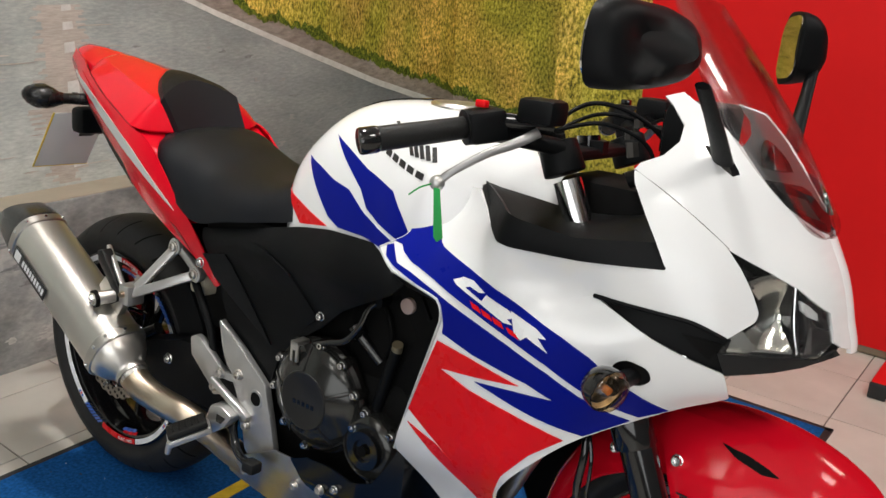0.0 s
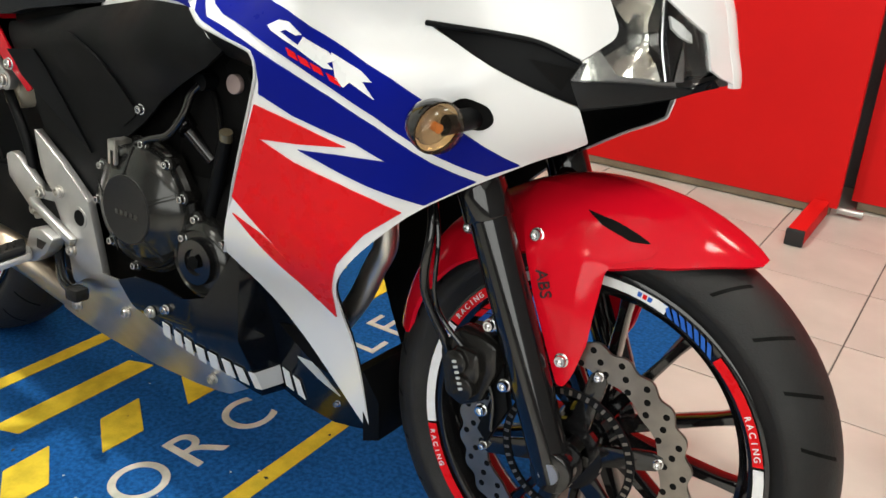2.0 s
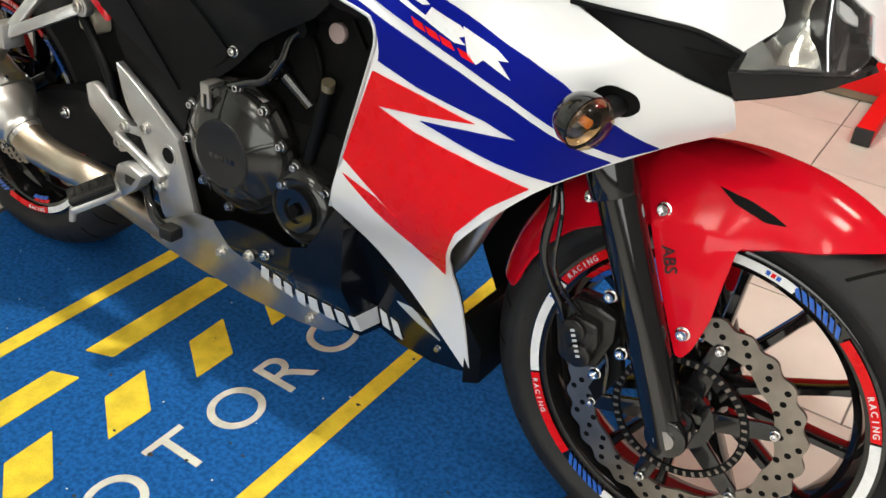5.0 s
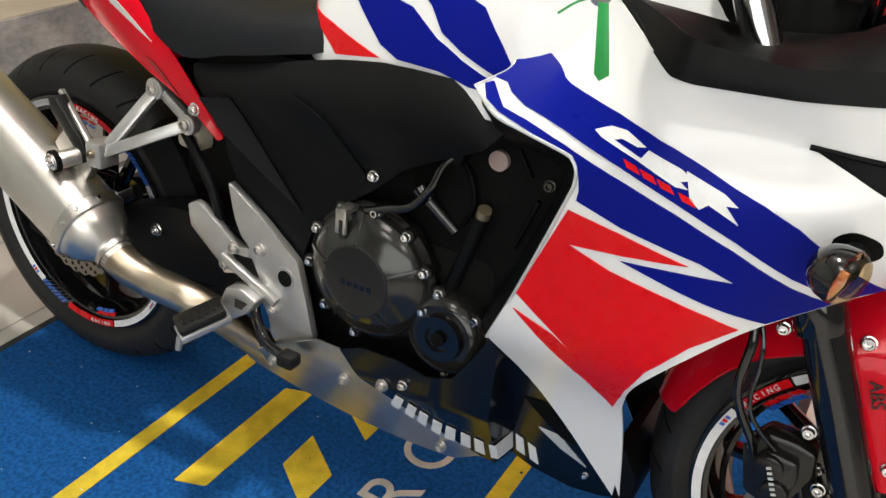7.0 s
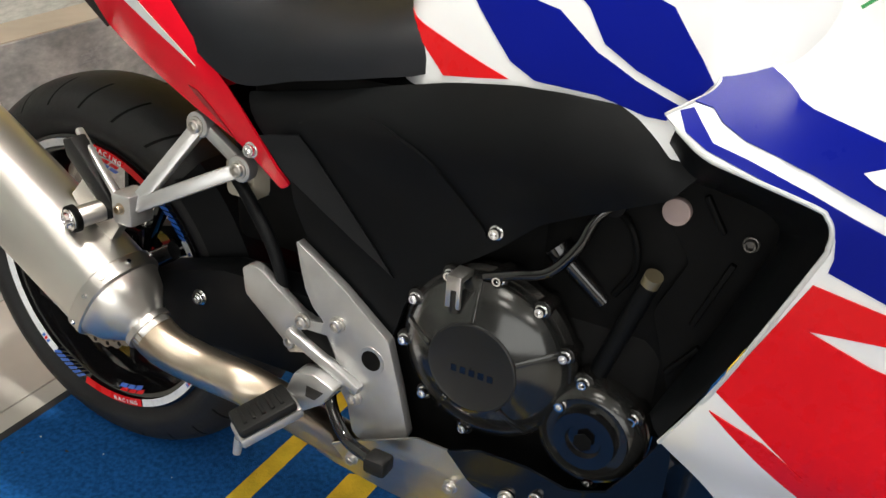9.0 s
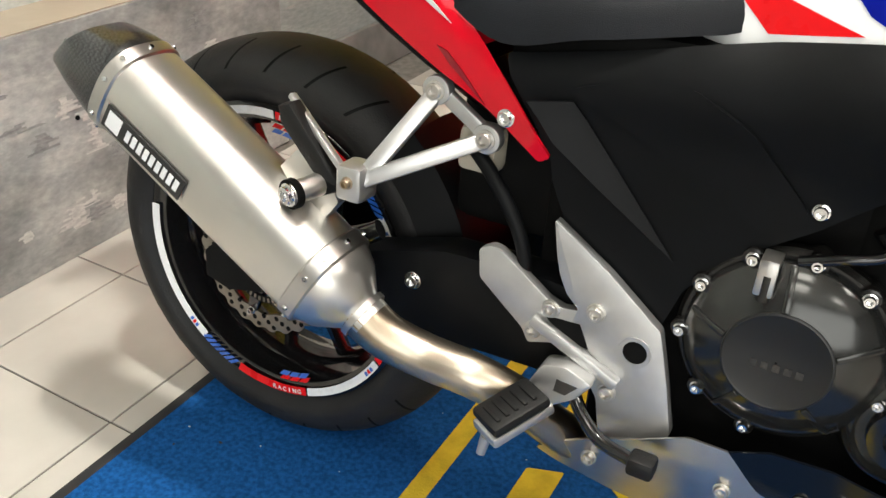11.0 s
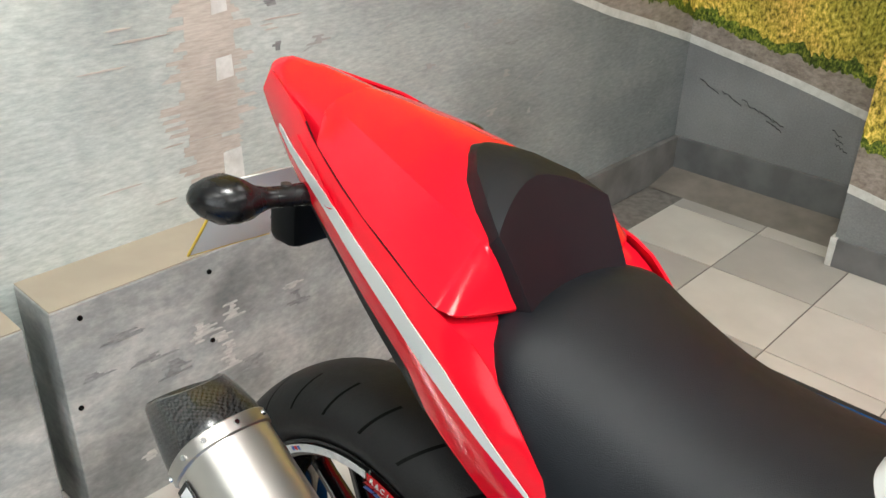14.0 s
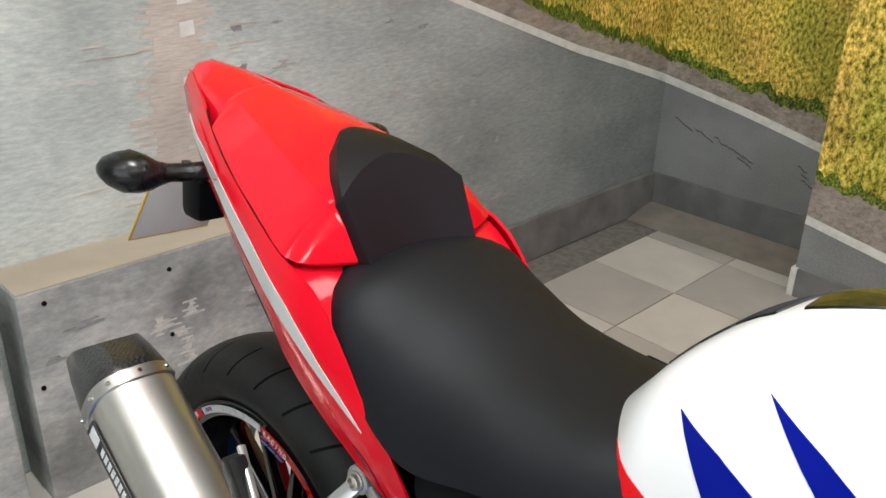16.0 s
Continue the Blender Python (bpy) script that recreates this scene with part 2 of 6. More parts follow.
def sheet(outline, fn, off=0.0, thick=0.003, step=0.02, r=0.0, side=1):
    """A panel with a side outline of (x, z), bent over the surface y = fn(x, z); off: proud of it; side -1: mirrored."""
    pts = rounded(outline, r) if r else outline
    ring = []
    for p, q in zip(pts, list(pts[1:]) + [pts[0]]):
        k = max(1, round(math.dist(p, q) / step))
        ring += [Vector((p[0] + (q[0] - p[0]) * i / k, p[1] + (q[1] - p[1]) * i / k)) for i in range(k)]
    n = len(ring)
    xs, zs = [p.x for p in ring], [p.y for p in ring]
    extra = []
    for i, x in enumerate(np.arange(min(xs), max(xs), step)):
        for z in np.arange(min(zs) + (i % 2) * step / 2, max(zs), step):
            if min((p.x - x) ** 2 + (p.y - z) ** 2 for p in ring) > (step * 0.5) ** 2:
                extra.append(Vector((float(x), float(z))))
    vs, _, fs, *_ = geometry.delaunay_2d_cdt(ring + extra, [], [list(range(n))], 1, 1e-6)
    bm = bmesh.new()
    bv = [bm.verts.new((v.x, 0, v.y)) for v in vs]
    for f in fs:
        bm.faces.new([bv[i] for i in f])
    bmesh.ops.delete(bm, geom=[v for v in bm.verts if not v.link_faces], context="VERTS")
    inner = {}
    for v in bm.verts:
        x, z = v.co.x, v.co.z
        e = 0.004
        n = Vector((fn(x + e, z) - fn(x - e, z), -2 * e, fn(x, z + e) - fn(x, z - e))).normalized()
        p = Vector((x, fn(x, z), z))
        v.co = p + n * off
        inner[tuple(round(c, 5) for c in v.co)] = p + n * (off - thick)
    top = bmesh.ops.extrude_face_region(bm, geom=list(bm.faces))
    for v in top["geom"]:
        if isinstance(v, bmesh.types.BMVert):
            v.co = inner.get(tuple(round(c, 5) for c in v.co), v.co)
    for v in bm.verts:
        v.co.y = min(v.co.y, 0.0)
    if side < 0:
        for v in bm.verts:
            v.co.y = -v.co.y
    return solid(bm)


def letters(text, size, m, material, parent, name="lettering", depth=0.0006, label="", spacing=1.0):
    cu = bpy.data.curves.new("tmp_text", "FONT")
    cu.body, cu.size, cu.extrude, cu.align_x, cu.align_y, cu.space_character = text, size, depth, "CENTER", "CENTER", spacing
    ob = bpy.data.objects.new("tmp_text", cu)
    me = bpy.data.meshes.new_from_object(ob)
    bpy.data.objects.remove(ob)
    me.name = name
    me.transform(m)
    me.materials.append(material)
    out = new(name, me)
    out.parent = parent
    if label:
        tagged(out, label)
    return out


def bolt(p, r=0.008, d=(0, -1, 0), parent=None, material=None, name="bolt"):
    p, d = Vector(p), Vector(d).normalized()
    bm = rod(p, p + d * 0.003, r * 1.3, seg=16, bevel=0.0008)
    turn = axis_turn(d)
    rings = []
    for q, h in ((r, .002), (r, .0078), (r * .9, .0088), (r * .62, .0088), (r * .56, .0040), (r * .05, .0040)):
        sides = [(q * (.92 + .08 * math.cos(6 * a) if q < r * .6 else 1), a) for a in np.linspace(0, 2 * math.pi, 24, endpoint=False)]
        rings.append([p + turn.to_3x3() @ Vector((w * math.cos(a), w * math.sin(a), h)) for w, a in sides])
    loft(rings, bm=bm)
    return part(name, bm, material or CHROME, parent)


# ---- the room ----
FLOOR_TILE = mat("floor_tile", (0.50, 0.475, 0.435), 0.32, vary=0.11, scale=4, bump=0.05, bscale=60)
TILE_DARK = mat("grey_tile", (0.36, 0.34, 0.315), 0.35, vary=0.08, scale=5)
GROUT = mat("grout", (0.145, 0.135, 0.122), 0.9, vary=0.2, scale=40)
CARPET = mat("blue_carpet", (0.010, 0.080, 0.26), 0.95, vary=0.28, scale=120, bump=1.0, bscale=420, spec=0.05)
CARPETY = mat("yellow_carpet", (0.62, 0.47, 0.04), 0.95, vary=0.16, scale=30, bump=0.8, bscale=260, spec=0.1)
CARPETW = mat("pale_carpet", (0.50, 0.50, 0.44), 0.95, vary=0.14, scale=30, bump=0.8, bscale=260, spec=0.1)
EDGE = mat("black_rubber_edge", (0.015, 0.015, 0.016), 0.7)
REDWALL = mat("red_board", (0.60, 0.009, 0.010), 0.5, vary=0.05, scale=2, spec=0.15)
PLAIN = mat("plain_wall", (0.16, 0.16, 0.165), 0.8, vary=0.05, scale=3)
CEIL = mat("ceiling_paint", (0.75, 0.75, 0.74), 0.9, vary=0.03)


def printed(name, stops, scale, stretch, fade=None, detail=9.0, patch=(1.7, .88, 1.1), tint=None):
    """A printed photograph's texture: noise in object space, stretched, through colour stops; fade: (axis, from, to,
    colour, colour), which multiplies the colour along that axis.
    """
    m = bpy.data.materials.new(name)
    m.use_nodes = True
    nt = m.node_tree
    b = nt.nodes["Principled BSDF"]
    b.inputs["Roughness"].default_value = 0.5
    b.inputs["Specular IOR Level"].default_value = 0.3
    tc = nt.nodes.new("ShaderNodeTexCoord")
    mp = nt.nodes.new("ShaderNodeMapping")
    mp.inputs["Scale"].default_value = stretch
    nt.links.new(tc.outputs["Object"], mp.inputs["Vector"])
    n = nt.nodes.new("ShaderNodeTexNoise")
    n.inputs["Scale"].default_value, n.inputs["Detail"].default_value, n.inputs["Roughness"].default_value = scale, detail, 0.68
    nt.links.new(mp.outputs["Vector"], n.inputs["Vector"])
    ramp = nt.nodes.new("ShaderNodeValToRGB")
    el = ramp.color_ramp.elements
    for i, (p, c) in enumerate(stops):
        e = el[i] if i < 2 else el.new(p)
        e.position, e.color = p, (*c, 1)
    nt.links.new(n.outputs["Fac"], ramp.inputs["Fac"])
    out = ramp.outputs["Color"]
    big = nt.nodes.new("ShaderNodeTexNoise")
    big.inputs["Scale"].default_value, big.inputs["Detail"].default_value = patch[0], 4
    nt.links.new(tc.outputs["Object"], big.inputs["Vector"])
    mr = nt.nodes.new("ShaderNodeMapRange")
    mr.inputs["From Min"].default_value, mr.inputs["From Max"].default_value = 0.3, 0.7
    mr.inputs["To Min"].default_value, mr.inputs["To Max"].default_value = patch[1], patch[2]
    nt.links.new(big.outputs["Fac"], mr.inputs["Value"])
    mul = nt.nodes.new("ShaderNodeVectorMath")
    mul.operation = "SCALE"
    nt.links.new(out, mul.inputs[0])
    nt.links.new(mr.outputs["Result"], mul.inputs["Scale"])
    out = mul.outputs[0]
    if tint:
        n4 = nt.nodes.new("ShaderNodeTexNoise")
        n4.inputs["Scale"].default_value, n4.inputs["Detail"].default_value = tint[0], 6
        nt.links.new(mp.outputs["Vector"], n4.inputs["Vector"])
        r4 = nt.nodes.new("ShaderNodeValToRGB")
        r4.color_ramp.elements[0].position, r4.color_ramp.elements[1].position = tint[3] if len(tint) > 3 else (.38, .62)
        r4.color_ramp.elements[0].color, r4.color_ramp.elements[1].color = (*tint[1], 1), (*tint[2], 1)
        nt.links.new(n4.outputs["Fac"], r4.inputs["Fac"])
        m4 = nt.nodes.new("ShaderNodeVectorMath")
        m4.operation = "MULTIPLY"
        nt.links.new(out, m4.inputs[0])
        nt.links.new(r4.outputs["Color"], m4.inputs[1])
        out = m4.outputs[0]
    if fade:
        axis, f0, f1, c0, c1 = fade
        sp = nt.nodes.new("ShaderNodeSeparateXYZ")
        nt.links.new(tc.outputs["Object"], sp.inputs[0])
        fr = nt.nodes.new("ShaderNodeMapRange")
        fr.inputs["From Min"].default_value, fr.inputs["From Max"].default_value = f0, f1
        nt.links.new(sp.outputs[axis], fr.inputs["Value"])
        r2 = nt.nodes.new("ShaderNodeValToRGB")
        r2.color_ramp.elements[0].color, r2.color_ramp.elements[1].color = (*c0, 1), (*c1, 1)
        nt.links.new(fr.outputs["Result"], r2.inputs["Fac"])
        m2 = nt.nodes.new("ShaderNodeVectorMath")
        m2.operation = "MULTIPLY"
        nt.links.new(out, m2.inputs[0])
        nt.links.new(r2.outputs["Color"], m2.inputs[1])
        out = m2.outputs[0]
    nt.links.new(out, b.inputs["Base Color"])
    return m


GREYS = [(.30, (.182, .192, .192)), (.70, (.292, .299, .295)), (.5, (.232, .241, .239))]
# wall and plinth colours are multiplied paler towards low v
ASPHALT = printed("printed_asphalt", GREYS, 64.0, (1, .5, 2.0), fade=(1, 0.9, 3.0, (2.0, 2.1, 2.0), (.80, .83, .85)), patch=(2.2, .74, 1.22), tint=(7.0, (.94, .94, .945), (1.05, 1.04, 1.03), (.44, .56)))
ASPHALTN = printed("printed_asphalt_dark", [(.3, (.175, .182, .187)), (.7, (.245, .250, .250)), (.5, (.207, .214, .218))], 150.0, (1, 1, 1.2), patch=(3.0, .8, 1.2))
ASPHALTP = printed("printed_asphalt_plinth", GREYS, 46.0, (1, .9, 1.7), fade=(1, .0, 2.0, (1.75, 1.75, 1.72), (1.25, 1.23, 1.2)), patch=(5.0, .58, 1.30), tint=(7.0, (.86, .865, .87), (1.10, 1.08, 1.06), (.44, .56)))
LINEW = printed("printed_white_line", [(.3, (.50, .50, .47)), (.6, (.66, .66, .63))], 30.0, (1, 1, 1))
VERGE = printed("printed_verge", [(.3, (.17, .142, .12)), (.7, (.40, .345, .30)), (.5, (.29, .25, .215))], 46.0, (1, .5, 1.6), patch=(7.0, .75, 1.15))
GRASS = printed("printed_grass", [(.36, (.045, .042, .008)), (.62, (.90, .68, .22)), (.44, (.25, .205, .03)), (.52, (.56, .42, .075))], 95.0, (1, 1.3, .62), patch=(5.0, .66, 1.2), tint=(2.8, (.74, .88, .55), (1.32, 1.18, 1.15), (.40, .60)), detail=12.0)
GRASSD = printed("printed_dark_grass", [(.36, (.010, .018, .003)), (.64, (.36, .38, .05)), (.5, (.085, .13, .014))], 150.0, (1, 1.3, .6), patch=(6.0, .6, 1.3), detail=12.0)
WORN = printed("printed_worn_paint", [(.3, (.36, .32, .28)), (.65, (.52, .475, .42))], 60.0, (1, .4, 3), patch=(5.0, .8, 1.1))
CRACK = mat("printed_crack", (0.03, 0.03, 0.03), 0.6)

AW, BW, PW, PU, PE = -2.485, 3.42, 3.125, -1.747, -1.355


def room_part(name, bm, material, kind="structure", label="", category="", smooth=False):
    ob = part(name, bm, material, None, label, smooth)
    ob.matrix_world = ROOM
    return tagged(ob, label, category, "", kind)


room_part("floor", box(AW - 0.2, 3.2, -2.6, BW + 0.2, -0.10, -0.004), GROUT, label="dark grout bed under the pale floor tiles", category="floor")
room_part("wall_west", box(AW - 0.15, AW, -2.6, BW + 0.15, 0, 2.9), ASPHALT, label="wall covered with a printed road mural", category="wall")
room_part("wall_north", box(AW, 3.2, BW, BW + 0.15, 0, 2.9), ASPHALTN, label="wall with the road mural carried round the corner", category="wall")
room_part("wall_pier", box(PU, PE, PW, BW, 0, 2.9), ASPHALTN, label="shallow wall pier with the road mural on it", category="wall")
room_part("wall_east", box(3.2, 3.35, -2.6, BW + 0.15, 0, 2.9), PLAIN, label="plain grey showroom wall", category="wall")
# south wall and window are out of view; the window is added for frontal fill
south = box(AW - 0.15, -1.0, -2.75, -2.6, 0, 2.9)
box(3.0, 3.35, -2.75, -2.6, 0, 2.9, bm=south)
box(-1.0, 3.0, -2.75, -2.6, 0, 0.45, bm=south)
box(-1.0, 3.0, -2.75, -2.6, 2.6, 2.9, bm=south)
room_part("wall_south", south, PLAIN, label="unseen plain grey wall with a wide window added for fill light", category="wall")
shop = thing("shop_window", "unseen wide shop window added for fill light, with a grey metal frame", "window", ROOM, kind="structure")
for u in (-1.0, 0.32, 1.64, 2.96):
    part("mullion", box(u, u + .04, -2.70, -2.64, .45, 2.6, .004), mat("window_metal", (.3, .3, .3), .4, metal=.6), shop)
# area lamp in the unseen window, brightens the motorcycle's side
fill_lamp = bpy.data.lights.new("window_daylight", "AREA")
fill_lamp.shape, fill_lamp.size, fill_lamp.size_y, fill_lamp.energy, fill_lamp.color = "RECTANGLE", 3.9, 2.1, 98.0, (0.98, 0.98, 0.97)
fill_lamp_ob = new("window_daylight", fill_lamp)
fill_lamp_ob.matrix_world = ROOM @ look((1.0, -2.62, 1.525), (1.0, 0.0, 1.525))
room_part("ceiling", box(AW - 0.15, 3.35, -2.75, BW + 0.15, 2.9, 3.0), CEIL, label="white showroom ceiling", category="ceiling")

# lamps on the ceiling: a small spot, and unseen panels added as fill
def lit(name, strength):
    m = bpy.data.materials.new(name)
    m.use_nodes = True
    m.node_tree.nodes["Principled BSDF"].inputs["Emission Color"].default_value = (1, 0.965, 0.91, 1)
    m.node_tree.nodes["Principled BSDF"].inputs["Emission Strength"].default_value = strength
    return m


FILL_PANEL, FRONT_FILL, SPOT = lit("lit_fill_panel", 12.0), lit("lit_front_fill", 30.0), lit("lit_spot", 960.0)
for k, (u, v, lu, lv) in enumerate([(-1.13, 1.0, 0.14, 0.14), (-1.3, 2.5, 0.5, 0.5), (-0.9, -.3, 0.6, 0.6), (1.0, 2.3, 0.6, 0.6), (1.0, 0.5, 0.6, 0.6), (-0.9, -1.6, 0.6, 0.6), (1.0, -1.5, 0.6, 0.6)]):
    # panels 3 and 4 are stronger, to lift the motorcycle's front
    LAMP = SPOT if k == 0 else FRONT_FILL if k in (3, 4) else FILL_PANEL
    lamp = thing("ceiling_light", "unseen square white ceiling panel added as fill light, lit" if k else "small bright square ceiling light, lit", "light", ROOM @ Matrix.Translation((u, v, 0)), "ceiling lights")
    part("frame", box(-lu / 2 - .02, lu / 2 + .02, -lv / 2 - .02, lv / 2 + .02, 2.872, 2.9, 0.004), CEIL, lamp)
    part("diffuser", box(-lu / 2, lu / 2, -lv / 2, lv / 2, 2.862, 2.871), LAMP, lamp)


# ---- floor tiles, mural and boards ----
floor_tiles = room_part("floor_tiles", box(-2.47, -2.46, 3.2, 3.21, -.004, -.003), GROUT, label="pale beige ceramic floor tiles with dark joints", category="floor")
T = 0.322
shared = {}
far_tiles = []
for v_row in range(-11, 9):
    v0 = 0.912 + T * v_row
    first = -2.213 if v_row < 2 else -2.002
    for u_col in range(-1, 17):
        u0 = first + T * u_col
        v1 = min(v0 + T, BW)
        a0, a1, b0 = max(u0, AW), min(u0 + T, 3.2), max(v0, -2.6)
        if a0 >= a1 - .01 or b0 >= v1:
            continue
        if -1.80 < u0 < -0.4 and 0.05 < v0 and v0 + T < 2.30:
            continue
        if v_row < -4 or u_col > 12:
            far_tiles.append((a0, a1, b0, v1))
            continue
        key = (round(a1 - a0, 3), round(v1 - b0, 3))
        dark = v_row >= 4 and (v_row + u_col) % 2 == 0 and u_col in (-1, 0)
        key += (dark,)
        if key not in shared:
            bm = box(0.002, key[0] - 0.002, 0.002, key[1] - 0.002, -0.004, 0.0, 0.001)
            me = bpy.data.meshes.new("tile")
            bm.to_mesh(me)
            bm.free()
            me.materials.append(TILE_DARK if dark else FLOOR_TILE)
            shared[key] = me
        tile = new("tile", shared[key])
        tile.parent = floor_tiles
        tile.location = (a0, b0, 0)
vs, fs = [], []
for a0, a1, b0, b1 in far_tiles:
    k = len(vs)
    vs += [(x, y, z) for z in (-.003, 0) for x, y in ((a0 + .002, b0 + .002), (a1 - .002, b0 + .002), (a1 - .002, b1 - .002), (a0 + .002, b1 - .002))]
    fs += [(k + 4, k + 5, k + 6, k + 7)] + [(k + i, k + (i + 1) % 4, k + 4 + (i + 1) % 4, k + 4 + i) for i in range(4)]
me = bpy.data.meshes.new("tile")
me.from_pydata(vs, [], fs)
me.materials.append(FLOOR_TILE)
rest = tagged(new("tile", me), kind="stuff")
rest.parent = floor_tiles


def wall_print(name, axis, at, pts, material, proud, label="", parent=None):
    """A flat printed piece on a wall: axis 0 on the west wall, pts of (v, z); axis 1 on a wall across it, pts of (u, z)."""
    bm = bmesh.new()
    fr = [bm.verts.new((at + proud, a, z) if axis == 0 else (a, at - proud, z)) for a, z in pts]
    f = bm.faces.new(fr)
    ex = bmesh.ops.extrude_face_region(bm, geom=[f])
    d = (-0.0008, 0, 0) if axis == 0 else (0, 0.0008, 0)
    bmesh.ops.translate(bm, vec=d, verts=[g for g in ex["geom"] if isinstance(g, bmesh.types.BMVert)])
    ob = part(name, solid(bm), material, parent, label, False)
    if parent is None:
        ob.matrix_world = ROOM
    return ob


mural = new("road_mural")
mural.matrix_world = ROOM
tagged(mural, "printed wall mural of a road with a grass verge", "mural", "", "thing")


def ragged(a, b, n, amp, seed):
    r = random.Random(seed)
    return [(a[0] + (b[0] - a[0]) * i / n, a[1] + (b[1] - a[1]) * i / n + (r.uniform(-amp, amp) if 0 < i < n else 0)) for i in range(n + 1)]


TOP = 2.9
# west wall: the road's edge line, verge and grass
slope = smooth_curve([1.2, 1.6, 1.88, 2.17, 2.47, 2.78, 3.12, 3.42], [1.345, 1.17, 1.052, .938, .830, .713, .606, .508])
edge = [(v, slope(v)) for v in np.linspace(1.2, BW, 9)]
up = lambda k: [(v, z + k * (0.5 + 0.5 * (v - 1.2) / 2.1)) for v, z in edge]
wall_print("edge_line", 0, AW, edge + up(0.029)[::-1], LINEW, 0.0018, "painted white edge line", mural)
wall_print("verge", 0, AW, up(0.028) + up(0.13)[::-1], VERGE, 0.0010, "brown stony verge", mural)
def tufts(seed, amp):
    """An uneven grass edge: clumps with single blades."""
    r = random.Random(seed)
    state = [0.0]

    def g():
        state[0] = state[0] * .86 + r.uniform(-1, 1) * amp * .5
        return state[0] + r.uniform(-.5, .5) * amp
    return g


tuft, tuft2 = tufts(5, .012), tufts(6, .016)
fine = []
for i in range(240):
    v = 1.2 + (BW - 1.2) * i / 239
    fine.append((v, slope(v) + 0.096 * (0.5 + 0.5 * (v - 1.2) / 2.1) + tuft()))
wall_print("dark_grass", 0, AW, fine + [(BW, 0.80), (1.2, 1.6)], GRASSD, 0.0022, "", mural)
wall_print("grass", 0, AW, [(v, z + 0.034 + tuft2()) for v, z in fine] + [(BW, TOP), (1.2, TOP)], GRASS, 0.0030, "sunlit yellow grass", mural)
SCUFF = mat('printed_scuff', (.30, .295, .28), .5)
# pale worn strip and centre dashes
def streaky(v0, v1, z0, z1, n, amp, seed):
    """A worn patch whose sides break up into thin level streaks."""
    r = random.Random(seed)
    left, right = [], []
    for i in range(n):
        z, zn = z0 + (z1 - z0) * i / n, z0 + (z1 - z0) * (i + .9) / n
        f = 1 - .35 * i / n
        a, b = amp * f * r.random() ** 2.2, amp * f * r.random() ** 2.2
        left += [(v0 - a, z), (v0 - a * r.uniform(.75, 1), zn)]
        right += [(v1 + b, z), (v1 + b * r.uniform(.75, 1), zn)]
    return left + right[::-1]


wall_print("worn_patch", 0, AW, streaky(1.405, 1.455, .50, .66, 16, .075, 3), WORN, 0.0010, "pale worn paint", mural)
wall_print("worn_patch", 0, AW, streaky(1.385, 1.50, .66, .80, 18, .085, 4), WORN, 0.0011, "pale worn paint", mural)
wall_print("worn_patch", 0, AW, streaky(1.40, 1.505, .80, 1.04, 30, .055, 5), WORN, 0.0012, "pale worn paint", mural)
for k in range(14):
    r = random.Random(k + 31)
    v, z, w = 1.44 + r.choice((-1, 1)) * r.uniform(.09, .22), r.uniform(.54, .98), r.uniform(.015, .06)
    wall_print("worn_streak", 0, AW, [(v - w, z), (v - w * .6, z - .0015), (v + w * .7, z - .001), (v + w, z + .001), (v + w * .3, z + .0022), (v - w * .4, z + .002)], WORN, 0.0014, "", mural)
for k in range(34):
    r = random.Random(k + 131)
    v, z, w = r.uniform(1.6, 3.2), r.uniform(.25, .85), r.uniform(.01, .04)
    if z < slope(v) - .03:
        wall_print("scuff", 0, AW, [(v - w, z - w * .35), (v, z - .0015), (v + w, z + w * .3), (v + w * .2, z + .002)], SCUFF, 0.0014, "", mural)
for z, h in ((0.545, 0.075), (0.768, 0.047), (0.897, 0.034), (0.965, 0.026), (1.02, 0.02), (1.065, 0.016)):
    s = 0.022 * (0.6 + 0.4 * h / 0.06)
    wall_print("lane_dash", 0, AW, [(1.478 - s, z), (1.478 + s, z + .004), (1.478 + s * .9, z + h), (1.478 - s * .9, z + h - .003)], LINEW, 0.0024, "", mural)
# pale and dark wear on the plinth and low on the wall
PALE = printed("printed_pale_wear", [(.35, (.33, .33, .315)), (.62, (.52, .51, .48))], 70.0, (1, .6, 2.0))
MURK = printed("printed_dark_wear", [(.35, (.15, .155, .155)), (.62, (.27, .275, .27))], 70.0, (1, .6, 2.0))
for k in range(46):
    r = random.Random(k + 411)
    v = r.uniform(1.03, 1.86) if k % 2 else r.uniform(.10, .86)
    z, w, h = r.uniform(.06, .40), r.uniform(.004, .022), r.uniform(.012, .045)
    wall_print("wear", 0, -2.345, streaky(v, v + w, z, z + h, max(4, int(h / .0045)), r.uniform(.02, .06), k + 500), PALE if k % 3 else MURK, .0009 + .00002 * k, "", mural)
for k in range(30):
    r = random.Random(k + 911)
    v, z, w, h = r.uniform(1.55, 2.5), r.uniform(.20, .95), r.uniform(.003, .014), r.uniform(.006, .022)
    if z + h < slope(v) - .05:
        wall_print("wear", 0, AW, streaky(v, v + w, z, z + h, max(3, int(h / .004)), r.uniform(.015, .05), k + 700), MURK if k % 2 else SCUFF, .0009 + .00002 * k, "", mural)
# north wall and pier
nline = smooth_curve([-2.485, -2.32, -2.15, -2.0, -1.747], [.508, .480, .450, .419, .362])
nb = [(u, nline(u)) for u in np.linspace(AW, PU, 8)]
wall_print("edge_line", 1, BW, nb + [(u, z + .029) for u, z in nb][::-1], LINEW, 0.0018, "", mural)
